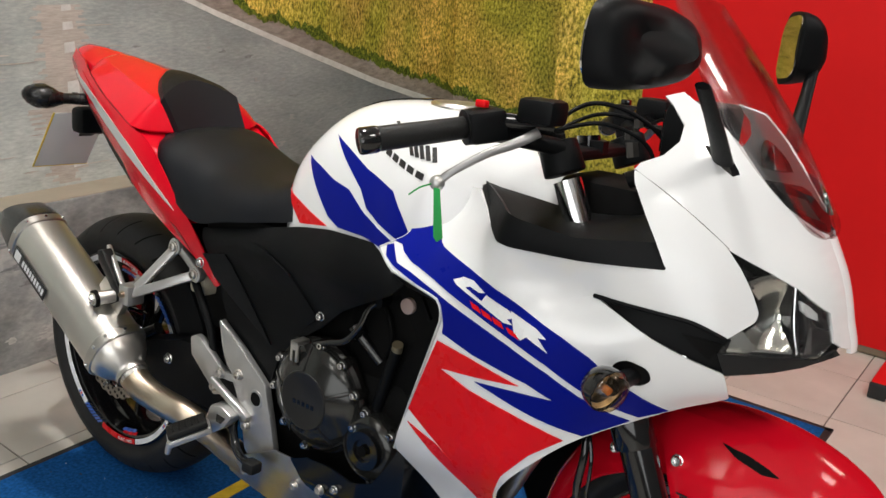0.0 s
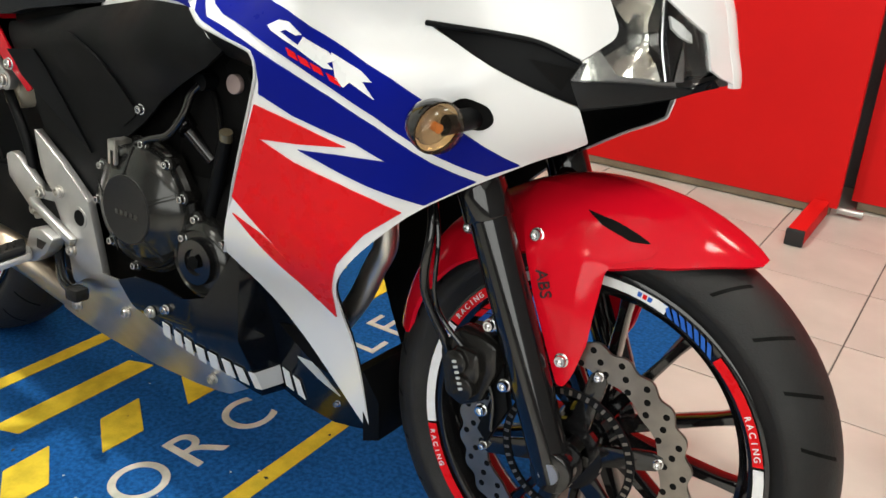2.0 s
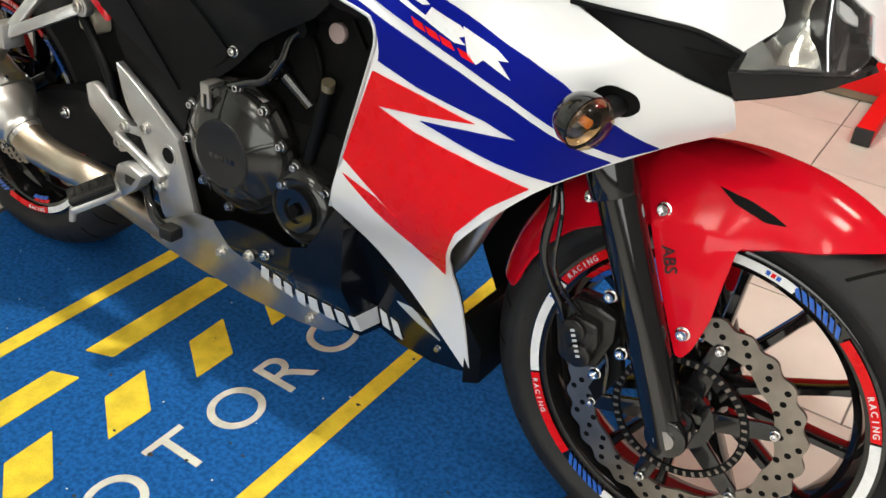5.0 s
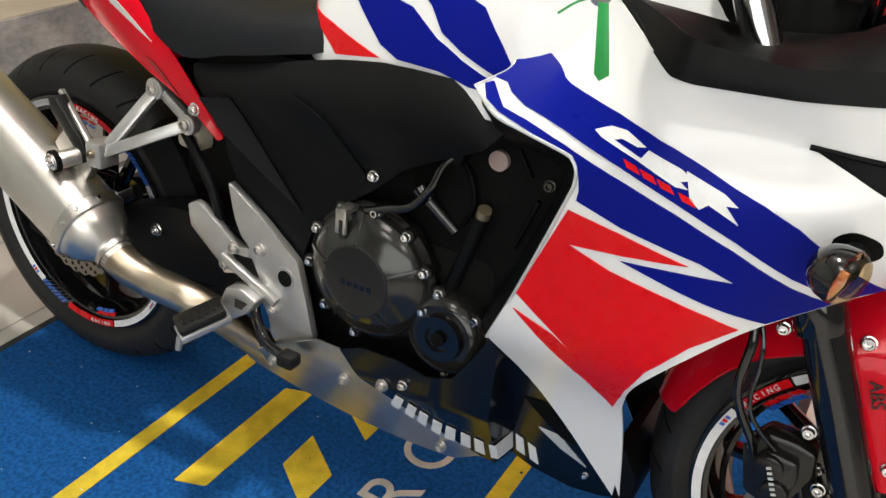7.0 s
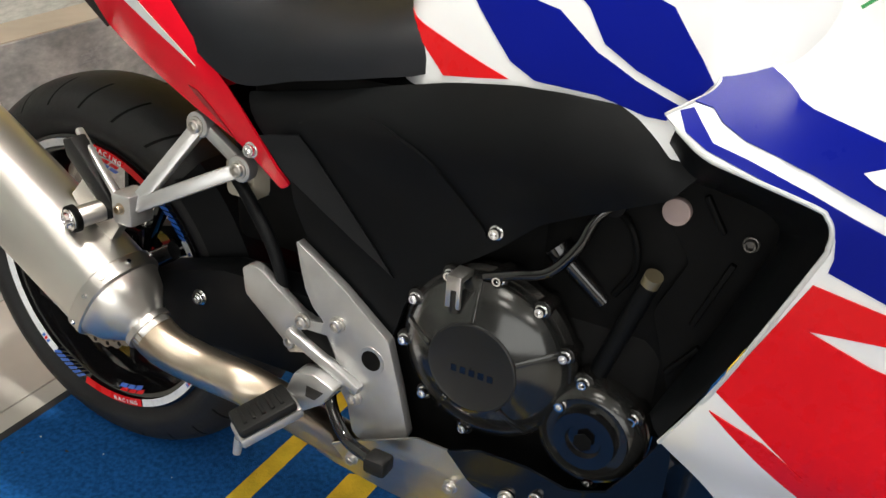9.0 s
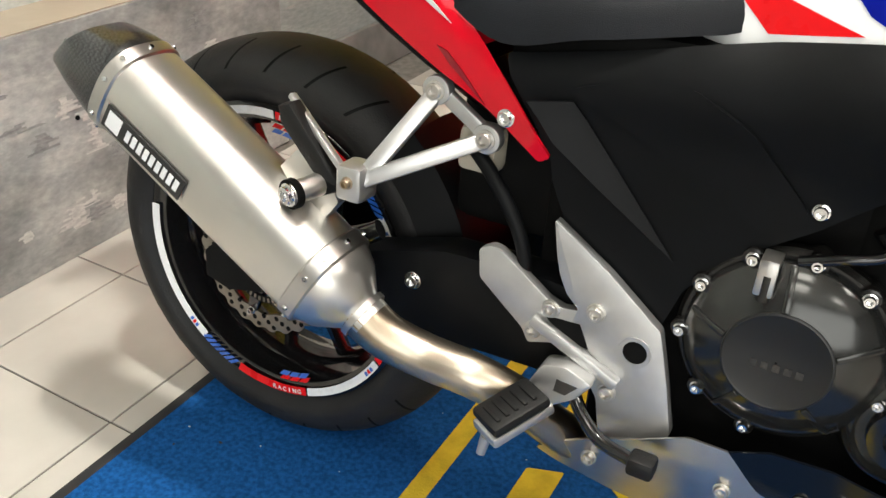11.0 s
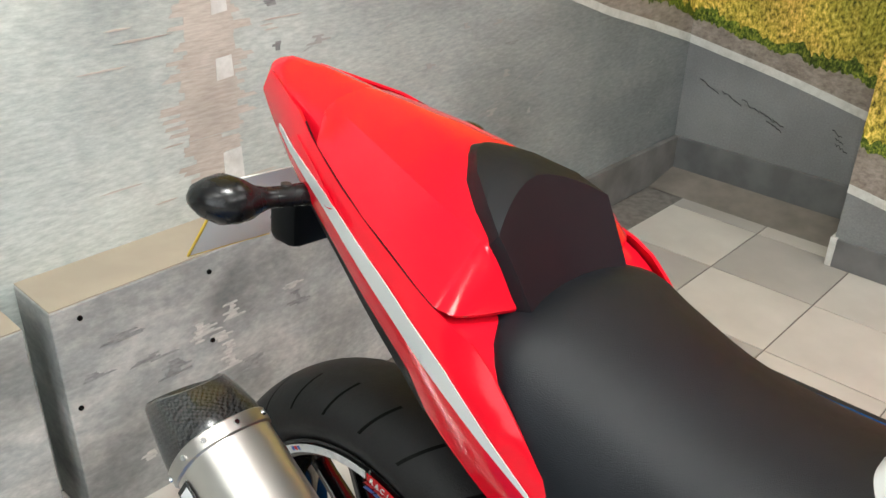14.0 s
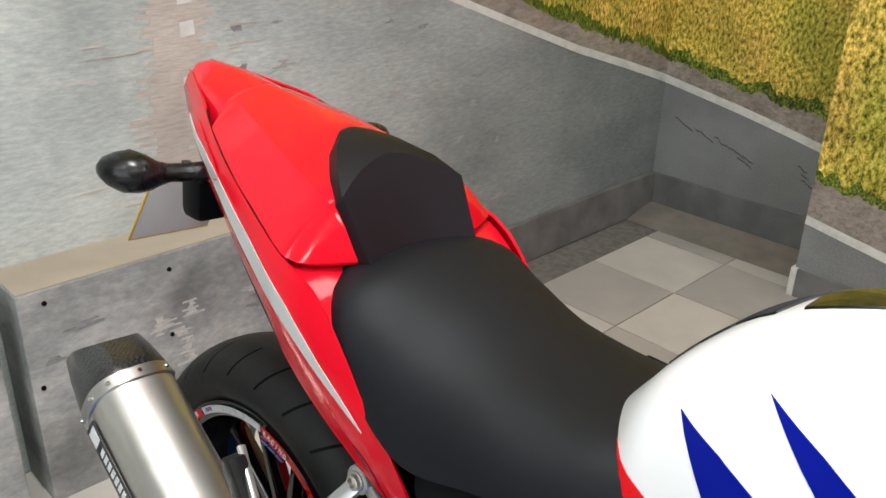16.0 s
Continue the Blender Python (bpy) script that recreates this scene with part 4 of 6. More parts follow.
for s in (1, -1):
    p = part("side_fairing", sheet(SIDE, fair, side=s, r=.004), WHITE, bike, "glossy white fairing panel with blue and red stripes" if s > 0 else "glossy white fairing panel")
    if s < 0:
        continue
    D = dict(off=.0016, thick=.0018, step=.016)
    part("upper_stripe", sheet(JOINT[6:28] + curved([(.899, .831), (.932, .822), (.949, .815), (.964, .806), (.979, .799), (1.048, .788), (1.115, .768), (1.177, .745), (1.245, .718), (1.335, .655)], 2) + [(1.302, .638), (1.249, .660), (1.190, .690), (1.129, .714), (1.064, .737), (.993, .758), (.937, .770), (.915, .779), (.905, .787)], fair, **D), BLUE, p, "deep blue decal stripe")
    part("lower_stripe", sheet([(.880, .781), (.890, .785), (.914, .764), (.944, .758), (.997, .745), (1.067, .723), (1.131, .702), (1.192, .678), (1.251, .647), (1.291, .629), (1.236, .592), (1.177, .606), (1.114, .623), (1.080, .631), (1.142, .637), (1.201, .640), (1.163, .655), (1.075, .671), (1.021, .688), (1.0225, .700), (1.020, .716), (1.010, .734), (.941, .751), (.910, .759), (.890, .768)], fair, **D), BLUE, p, "deep blue decal stripe")
    part("red_panel", sheet([(1.013, .674), (1.076, .663), (1.151, .648), (1.080, .638), (1.017, .632), (1.070, .614), (1.136, .602), (1.179, .591), (1.212, .579), (1.168, .543), (1.127, .493), (1.104, .444), (1.086, .392), (1.049, .437), (.957, .520), (1.008, .501), (1.048, .474), (1.004, .510), (.959, .544)], fair, **D), REDDECAL, p, "bright red decal panel")
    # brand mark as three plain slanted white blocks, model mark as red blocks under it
    E = dict(off=.0026, thick=.001, step=.02)
    for marks in ([(1.026, .767), (1.043, .775), (1.061, .775), (1.085, .764), (1.076, .762), (1.058, .766), (1.050, .763), (1.092, .749), (1.080, .749), (1.035, .762)],
                  [(1.088, .762), (1.125, .751), (1.138, .743), (1.126, .739), (1.135, .733), (1.122, .733), (1.080, .749)],
                  [(1.129, .751), (1.171, .737), (1.186, .727), (1.174, .726), (1.190, .709), (1.158, .723), (1.150, .716), (1.139, .724)]):
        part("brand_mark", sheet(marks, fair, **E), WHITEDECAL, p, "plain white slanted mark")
    for x, z in ((1.064, .7475), (1.083, .7420), (1.102, .7365), (1.126, .7285)):
        part("model_mark", sheet([(x, z), (x + .015, z - .004), (x + .021, z - .012), (x + .006, z - .008)], fair, **E), REDDECAL, p, "plain red mark")
    part("edge_piping", tube([(x, fair(x, z) - .001, z) for x, z in [(.881, .770), (.91, .755), (.942, .748), (1.000, .737), (1.010, .732), (1.016, .722), (1.0165, .709), (1.011, .688), (.96, .55), (.915, .449)]], .0022, 8, 10), SILVERDECAL, p)

# upper cowl, headlight and screen
LENS_TOP = [(1.423, .861), (1.454, .843), (1.487, .813), (1.498, .777)]
COWL = [(1.253, .962), (1.312, .930), (1.377, .883)] + LENS_TOP + [(FAIR_N(z) - .0006, z) for z in np.linspace(.762, .893, 14)] + [(1.458, .902), (1.437, .920), (1.415, .938), (1.392, .962), (1.355, 1.003), (1.318, 1.035), (1.275, 1.060), (1.257, 1.053), (1.27, 1.043), (1.290, 1.021), (1.292, 1.001), (1.28, .983), (1.258, .971)]
for s in (1, -1):
    part("upper_cowl", sheet(COWL if s > 0 else [p for p in COWL if p[1] < 1.05], fair, side=s, step=.009), WHITE, bike, "glossy white nose cowl")
    part("side_gill", sheet(GILL_LOW[::-1] + [(1.405, .722), (1.400, .756), (1.404, .776)] + GILL_TOP[::-1], fair, off=-.006, thick=.006, step=.02, side=s), BLACKM, bike, "matt black air gill")
    part("gill_lip", tube([(x, s * (fair(x, z) - .001), z) for x, z in [(1.232, .795)] + GILL_TOP], .003, 8, 5), BLACKM, bike)
    hl = part("headlight", sheet([(1.374, .884), (1.410, .812), (1.386, .756), (1.402, .728), (1.480, .748), (1.500, .772), (1.486, .818), (1.45, .846)], fair, off=-.034, thick=.004, step=.012, side=s), BLACKG, bike, "clear headlight in a black housing")
    part("reflector", sheet([(1.402, .845), (1.412, .853), (1.425, .857), (1.447, .845), (1.456, .80), (1.466, .763), (1.421, .760), (1.393, .762), (1.421, .797), (1.418, .815)], lambda x, z: fair(x, z) + .010 + .036 * math.exp(-((x - 1.43) / .025) ** 2 - ((z - .80) / .04) ** 2), off=0, thick=.003, step=.006, side=s), REFLECT, hl, "bright faceted chrome reflector")
    part("side_reflector", sheet([(1.388, .758), (1.394, .770), (1.412, .790), (1.419, .782), (1.432, .766), (1.42, .759)], fair, off=-.007, thick=.003, step=.006, side=s), REFLECT, hl)
    part("divider", sheet([(1.449, .846), (1.456, .842), (1.465, .80), (1.475, .763), (1.468, .763), (1.458, .80)], fair, off=-.006, thick=.02, step=.012, side=s), BLACKG, hl)
    part("chrome_fin", tube([(x, s * (fair(x, z) + .005), z) for x, z in ((1.449, .845), (1.457, .80), (1.467, .764))], .0018, 8, 4), CHROME, hl, "thin chrome fin")
    part("chrome_fin", sheet([(1.476, .800), (1.479, .790), (1.484, .764), (1.477, .764)], fair, off=-.005, thick=.004, step=.006, side=s), CHROME, hl)
    # white patch paints a bright reflection in the headlight's black half
    part("position_lamp", sheet([(1.462, .829), (1.472, .822), (1.481, .812), (1.483, .804), (1.474, .809), (1.466, .817)], fair, off=-.008, thick=.004, step=.008, side=s), WHITEDECAL, hl, "white patch painted as a reflection behind the lens")
    part("top_trim", sheet([(1.371, .874), (1.393, .847), (1.412, .852), (1.40, .862)], fair, off=-.010, thick=.003, step=.008, side=s), BLACKG, hl)
    # near-black sheet on the gill paints the depth of its slot
    part("gill_slot", sheet([(1.350, .774), (1.396, .769), (1.384, .744)], fair, off=-.0045, thick=.004, step=.01, side=s), DEEP, bike)
    part("cowl_seam", tube([(x, s * (fair(x, z) + .0006), z) for x, z in ((1.254, .962), (1.285, .946), (1.312, .930), (1.345, .908), (1.377, .884))], .0008, 6, 5), DISC2, bike)
    for k in range(5):
        part("louvre", sheet([(1.376 + k * .006, .867 - k * .007), (1.394 + k * .005, .863 - k * .005), (1.395 + k * .005, .8605 - k * .005), (1.378 + k * .006, .864 - k * .007)], fair, off=-.007, thick=.003, side=s), DISC2, hl)
    part("lower_tray", sheet([(1.392, .757), (1.482, .756), (1.480, .764), (1.412, .767)], fair, off=-.010, thick=.003, side=s), CHROME, hl)
    ln = part("lens", sheet(LENS_TOP + [(1.489, .757), (1.444, .759), (1.391, .756), (1.400, .776)] + LENS_REAR, fair, off=-.001, thick=.002, step=.012, side=s), HLGLASS, hl, "clear curved lens")
    ln.visible_shadow = False
    part("chin", sheet([(1.391, .757), (1.444, .760), (1.489, .758), (1.503, .767), (1.507, .759), (1.472, .745), (1.446, .738), (1.401, .728)], fair, off=-.002, thick=.005, step=.012, side=s), NAVY, bike, "gloss black trim under the headlight")
    part("screen_trim", sheet([(1.392, .963), (1.41, .961), (1.434, .947), (1.450, .922), (1.458, .903), (1.437, .921), (1.415, .939)], fair, off=.0010, thick=.003, side=s, step=.006, r=.003), BLACKG, bike, "gloss black trim under the screen")
    part("trim_grille", sheet([(1.412, .951), (1.428, .945), (1.446, .920), (1.434, .927)], fair, off=.0022, thick=.002, side=s, step=.006), DISC2, bike)

rows_ = []
for z in np.linspace(.757, .897, 18):
    n, w = FAIR_N(z), -fair(FAIR_N(z) - .0008, z) + .001
    rows_.append([(n - .0008 + .004 * (1 - k * k), w * k, z) for k in np.linspace(-1, 1, 9)] + [(n - .006, w * k, z) for k in np.linspace(1, -1, 9)])
part("nose_ridge", loft(rows_), WHITE, bike, "glossy white nose ridge")

# a clear bubble screen: from the cowl's edges to the crown line
crown = spline([(1.462, 0, .897), (1.428, 0, .955), (1.383, 0, 1.025), (1.350, 0, 1.066), (1.316, 0, 1.105), (1.249, 0, 1.180)], 5)
brim = spline([(1.440, .080, .921), (1.396, .104, .964), (1.358, .116, 1.005), (1.325, .120, 1.045), (1.285, .116, 1.100), (1.235, .085, 1.172)], 5)
rows_ = []
for c, e in zip(crown, brim):
    arc = [(e.x + (c.x - e.x) * math.cos(f), e.y * math.sin(f), e.z + (c.z - e.z) * math.cos(f)) for f in np.linspace(-math.pi / 2, math.pi / 2, 25)]
    rows_.append([Vector(p) for p in arc] + [Vector(p) - Vector((.0025, 0, .0015)) for p in arc[::-1]])
sc = part("windscreen", loft(rows_), SCREEN, bike, "clear lightly smoked windscreen")
sc.visible_shadow = False

# dark inner faces of the fairings and the nose's underside
for s in (1, -1):
    part("inner_liner", sheet([(.96, .55), (.917, .449), (1.106, .192)] + FRONT_EDGE + [(1.402, .690), (1.40, .722), (1.36, .735), (1.22, .77), (1.15, .80), (1.06, .79), (1.02, .715)], fair, off=-.0045, thick=.002, side=s, step=.03), BLACKM, bike, "matt black inner liner")
rows_ = []
for x, z in ((1.34, .715), (1.398, .726), (1.425, .732), (1.450, .738), (1.475, .746), (1.500, .758)):
    w = -fair(x, z) - .004
    rows_.append([(x, w * k, z + .012 * (1 - k * k)) for k in np.linspace(-1, 1, 9)] + [(x, w * k, z + .004 + .012 * (1 - k * k)) for k in np.linspace(1, -1, 9)])
part("nose_underside", loft(rows_), BLACKM, bike, "matt black nose underside")

# black shelf between the cowl and the tank
for s in (1, -1):
    outer = [(x, fair(x, z) + .006, z + .004) for x, z in ((1.004, .889), (1.057, .861), (1.10, .841), (1.21, .842), (1.318, .850))]
    inner_ = [(1.004, -.098, .889), (1.06, -.095, .884), (1.13, -.09, .878), (1.20, -.085, .882), (1.31, -.10, .91)]
    low = [(1.002, -.085, .87), (1.06, -.07, .855), (1.13, -.06, .85), (1.20, -.05, .87), (1.31, -.05, .925)]
    rows_ = []
    for a, b, c in zip(spline(outer, 5), spline(inner_, 5), spline(low, 5)):
        rows_.append([Vector((p.x, p.y * s, p.z)) for p in (a, a.lerp(b, .5) + Vector((0, 0, .004)), b, c, c - Vector((0, 0, .01)), a.lerp(b, .5) - Vector((0, 0, .012)), a - Vector((0, 0, .006)))])
    part("cockpit_shelf", loft(rows_), BLACKM, bike, "matt black textured inner shelf")

for s in (1, -1):
    part("shelf_fin", sheet([(1.000, .897), (1.03, .893), (1.07, .886), (1.115, .874), (1.20, .866), (1.300, .878), (1.319, .849), (1.21, .840), (1.116, .837), (1.093, .840), (1.057, .858)], lambda x, z: fair(x, z) + .35 * max(0, z - .845), off=.0025, thick=.005, step=.010, r=.004, side=s), BLACKM, bike, "matt black fairing edge trim")

# tank
xs = list(np.linspace(.520, 1.13, 46))
part("tank", loft([[(x, -TANK_W(x) * math.copysign(abs(math.cos(a)) ** (2 / 2.8), math.cos(a)), .72 + (TANK_T(x) - .72) * math.sin(a) ** (2 / 2.8)) for a in np.linspace(*[(q, math.pi - q) for q in [math.asin(min(.9, (.012 / max(TANK_T(x) - .72, .04)) ** 1.4))]][0], 41)] for x in xs]), WHITE, bike, "glossy white fuel tank with blue and red graphics")
tk = bike.children[-1]
D = dict(off=.0008, thick=.0012, step=.014)
for s in (1, -1):
    part("red_flash", sheet([(.557, .808), (.62, .753), (.70, .766)], tank, side=s, **D), REDDECAL, tk)
    part("blue_flash", sheet([(.615, .872), (.658, .826), (.70, .783), (.729, .770), (.795, .770), (.845, .763), (.864, .764), (.878, .778), (.83, .791), (.788, .808), (.745, .838), (.704, .846), (.66, .862)], tank, side=s, **D), BLUE, tk)
    part("blue_flash", sheet([(.68, .918), (.72, .885), (.774, .844), (.794, .816), (.828, .80), (.884, .784), (.898, .802), (.885, .82), (.852, .857), (.78, .878), (.73, .90)], tank, side=s, **D), BLUE, tk)
part("seam_trim", tube([(x, fair(x, z) - .0005, z) for x, z in JOINT[::3]], .0016, 6, 4), SILVERDECAL, tk)
part("filler_cap", lathe([(.001, .012), (.05, .011), (.056, .006), (.058, -.004), (.001, -.004)], (0, 0, 0), 40, False), STEEL, tk, "round metal filler cap", m=Matrix.Translation((.86, 0, .982)) @ pose(0, 0, 0, 90, 0, 0))
for k in range(6):
    x0, z0, x1, z1 = (.803, .957, .842, .936) if k == 0 else (.838 + k * .0125, .936 - k * .001, .858 + k * .0105, .915 - k * .001)
    part("wing_bar", sheet([(x0, z0), (x0 + .007, z0 + .001), (x1 + .007, z1 + .001), (x1, z1)], tank, off=.0012, thick=.001), INK, tk, "plain black bar of a tank badge")
for k in range(5):
    x, z = .812 + k * .0195, .918 - k * .0056
    part("badge_bar", sheet([(x, z), (x + .014, z - .004), (x + .014, z - .014), (x, z - .010)], tank, off=.0012, thick=.001), INK, tk, "plain black bar of a tank badge")

def tank_top(x, y):
    return .72 + (TANK_T(x) - .72) * max(1 - (abs(y) / TANK_W(x)) ** 2.8, 0) ** (1 / 2.8)


for x0, x1 in ((.574, .590), (.594, .617), (.622, .656), (.662, .80)):
    rows_ = []
    for x in np.linspace(x0, x1, max(3, int((x1 - x0) / .012))):
        w0 = -.022 + .006 * math.sin((x - .57) * 40)
        ys = np.linspace(w0, .052, 9)
        slant = [.010 * (y - .02) / .03 if x1 < .7 else 0 for y in ys]
        rows_.append([(x + d, y, tank_top(x + d, y) + .0024) for y, d in zip(ys, slant)] + [(x + d, y, tank_top(x + d, y) - .001) for y, d in zip(ys[::-1], slant[::-1])])
    part("tank_pad", loft(rows_), BLACKG, tk, "glossy dark resin tank protector")

# seat
ST = smooth_curve([.20, .24, .3, .4, .5, .56, .61], [.856, .866, .852, .822, .813, .822, .834])
SB = smooth_curve([.20, .24, .3, .36, .46, .56, .592, .604, .612], [.840, .800, .746, .710, .724, .742, .748, .754, .768])
SW = smooth_curve([.20, .215, .245, .3, .4, .5, .56, .61], [.098, .124, .150, .156, .155, .144, .130, .108])
rings = []
for x in np.linspace(.205, .612, 30):
    w, t, b = SW(x), ST(x), SB(x)
    ring = []
    for a in np.linspace(0, math.pi, 27):
        c, s = math.cos(a), math.sin(a)
        ring.append((x, -w * math.copysign(abs(c) ** .95, c), b + (t - b) * s ** .80))
    rings.append(ring)
k0, k1 = rings[0], rings[-1]
rings = [[(x - .006, y * .93, z * .3 + .7 * (sum(q[2] for q in k0) / len(k0))) for x, y, z in k0]] + rings + [[(x + .008, y * .93, z * .4 + .6 * (sum(q[2] for q in k1) / len(k1))) for x, y, z in k1]]
seat = part("seat", loft(rings), SEAT, bike, "padded black vinyl rider seat")
part("seat_base", box(.37, .63, -.125, .125, .655, .735, .01), DEEP, bike)

# tail
TAILO = [(.437, .594), (.424, .586), (.356, .632), (.297, .664), (.228, .708), (.171, .746), (.146, .782), (.038, .832), (-.100, .898), (-.184, .932), (-.232, .957), (-.225, .984), (-.115, .965), (-.06, .944), (.0, .921), (.1, .887), (.193, .857), (.222, .845), (.245, .826), (.272, .797), (.305, .757), (.353, .701)]
FLASH = [(x, float(np.interp(x, [-.15, -.05, .1, .2, .317], [.003, .007, .011, .011, .001]))) for x in np.linspace(-.15, .30, 20)]
for s in (1, -1):
    tl = part("tail_panel", sheet(TAILO, tail, side=s, r=.004, thick=.004), RED, bike, "glossy red tail panel with a silver flash")
    part("silver_flash", sheet([(x, TAIL_F(x) - w) for x, w in FLASH] + [(.317, TAIL_F(.317))] + [(x, TAIL_F(x) + w) for x, w in FLASH[::-1]], tail, off=.0018, thick=.0016, side=s), SILVERDECAL, tl)
    part("lower_trim", sheet([(-.184, .930), (-.100, .896), (.038, .830), (.144, .781), (.167, .742), (.159, .736), (.038, .800), (-.100, .880)], tail, off=-.003, thick=.004, side=s, r=.004), BLACKM, tl, "matt black lower trim")
    part("grab_recess", sheet([(-.112, .936), (-.100, .945), (-.045, .925), (.010, .899), (-.006, .893), (-.06, .912)], tail, off=.0012, thick=.0016, side=s, r=.008), RED, tl, "raised red grab edge")
    # dark red strip paints a crease's shade; no groove is modelled
    part("moulded_crease", sheet([(.300, .692), (.312, .688), (.330, .668), (.356, .634), (.334, .655), (.314, .674)], tail, off=.0014, thick=.0012, side=s, step=.006), REDSHADE, tl)
    bolt((.383, s * tail(.383, .627), .627), .008, (0, -s, 0), tl)
def crowned(x0, x1, n, xs, base, ridge, top, dw=.0):
    """Sections of a tail moulding: base and ridge as (half width, height), top height at the middle."""
    out = []
    for x in np.linspace(x0, x1, n):
        g = lambda c: float(np.interp(x, xs, c))
        wb, zb, wr, zr, zt = g([p[0] for p in base]), g([p[1] for p in base]), g([p[0] for p in ridge]), g([p[1] for p in ridge]), g(top)
        half = [(wb - .006, zb - .004), (wb, zb), (wb * .55 + wr * .45 + .003, zb * .55 + zr * .45), (wr + .0002, zr - .0012), (wr - .0015, zr + (zt - zr) * .02)]
        half += [(wr * k, zr + (zt - zr) * (1 - k ** 1.35)) for k in (.75, .5, .25, 0)]
        out.append([(x, -w, z) for w, z in half] + [(x, w, z) for w, z in half[-2::-1]])
    return out


CX = [-.118, -.108, -.095, -.06, 0, .05, .10, .15, .175, .190, .200, .210, .218]
CZ = [.969, .966, .959, .944, .922, .904, .888, .871, .863, .858, .855, .854, .853]
CW = [.025, .048, .066] + [-.002 - tail(x, z) for x, z in zip(CX[3:9], CZ[3:9])] + [.152, .125, .096, .076]
cowl = part("seat_cowl", loft(crowned(-.118, .218, 68, CX, list(zip(CW, CZ)),
    [(.022, .974), (.038, .974), (.051, .972), (.062, .966), (.077, .956), (.087, .945), (.096, .933), (.102, .921), (.104, .913), (.099, .893), (.092, .876), (.083, .863), (.074, .856)],
    [.978, .983, .985, .982, .974, .965, .952, .936, .920, .898, .878, .858, .846])), RED, bike, "glossy red single-seat cowl", sharp=24)
for s in (1, -1):
    # near-black tube paints the shade of the step between cowl and tail
    part("cowl_gap", tube([(x, s * (tail(x, z) + .002), z - .0015) for x, z in zip(CX[2:9], CZ[2:9])], .0013, 6, 4), DEEP, cowl)
part("tail_end", loft(crowned(-.25, .02, 16, [-.25, -.235, -.18, -.1, .02],
    [(.020, .968), (.030, .962), (.054, .948), (.080, .930), (.095, .885)],
    [(.016, .985), (.030, .982), (.055, .974), (.074, .957), (.09, .90)],
    [.990, .995, .994, .986, .95])), RED, bike, "glossy red tail end")
rows_ = []
for t, xc, zc, xe, ze, w in ((0, .070, .962, .084, .958, .020), (.15, .088, .962, .112, .950, .050), (.4, .120, .957, .150, .934, .078), (.66, .150, .947, .182, .914, .096), (.8, .172, .918, .197, .892, .092), (.93, .204, .866, .218, .858, .088), (1, .228, .826, .234, .832, .084)):
    row = []
    for q in (-1, -.98, -.9, -.75, -.58, -.4, -.2, 0, .2, .4, .58, .75, .9, .98, 1):
        k = abs(q) ** 1.7
        row.append(Vector((xc + (xe - xc) * k, w * q, zc + (ze - zc) * k)))
    rows_.append(row)
rows_ = [[a + (b - a) * f for a, b in zip(r0, r1)] for r0, r1 in zip(rows_, rows_[1:]) for f in (0, .5)] + [rows_[-1]]
pad = []
for k, r0 in enumerate(rows_):
    lift = Vector((.006, 0, .006)) * (0 if k in (0, len(rows_) - 1) else 1)
    pad.append([p + lift * (1 if 0 < i < 14 else 0) for i, p in enumerate(r0)] + [p - Vector((.008, 0, .010)) for p in r0[::-1]])
part("backrest_pad", loft(pad), SEAT, cowl, "black vinyl pad with a crease", sharp=16)
deck = []
for x in np.linspace(.10, .34, 20):
    z = float(np.interp(x, [.10, .193, .222, .245, .272, .305, .34], [.880, .846, .830, .812, .784, .745, .704]))
    w = -tail(x, z) - .009
    deck.append([(x, -w, z - .010), (x, -w, z), (x, -w * .6, z + .004), (x, w * .6, z + .004), (x, w, z), (x, w, z - .010)])
part("tail_deck", loft(deck), RED, bike, "glossy red deck behind the seat")
part("tail_light", box(-.236, -.21, -.028, .028, .925, .95, .006), REDDECAL, bike)
under = []
for x in np.linspace(-.22, .40, 14):
    w = TAIL_W(x) * .74
    z = float(np.interp(x, [-.22, -.1, .03, .155, .293, .40], [.94, .87, .795, .735, .655, .60]))
    under.append([(x, -w, z + .008), (x, -w, z - .004), (x, -w * .8, z - .022), (x, w * .8, z - .022), (x, w, z - .004), (x, w, z + .008)])
part("undertail", loft(under), BLACKM, bike, "matt black undertail")

# rear indicators, plate hanger
for s in (1, -1):
    pod = []
    for yy, rx, rz, dx, dz in ((-.230, .004, .003, -.006, .003), (-.228, .012, .009, -.006, .003), (-.220, .023, .018, -.004, .002), (-.206, .032, .025, 0, 0), (-.190, .034, .027, .002, 0), (-.176, .029, .023, .006, -.002), (-.163, .019, .016, .010, -.004), (-.150, .014, .012, .014, -.004), (-.13, .014, .012, .022, -.004), (-.085, .018, .014, .036, -.004)):
        pod.append([(-.100 + dx + rx * math.cos(a), s * yy, .888 + dz + rz * math.sin(a)) for a in np.linspace(0, 2 * math.pi, 24, endpoint=False)])
    ind = part("rear_indicator", loft(pod), SATIN, bike, "gloss black egg-shaped indicator pod")
    part("amber_lens", sheet([(-.130, .882), (-.125, .900), (-.117, .902), (-.114, .880)], lambda x, z: -.212, off=.0, thick=.016, side=s), ORANGE, ind)
    part("screw_head", rod((-.080, s * .128, .893), (-.080, s * .128, .898), .006, seg=12), DISC2, ind)
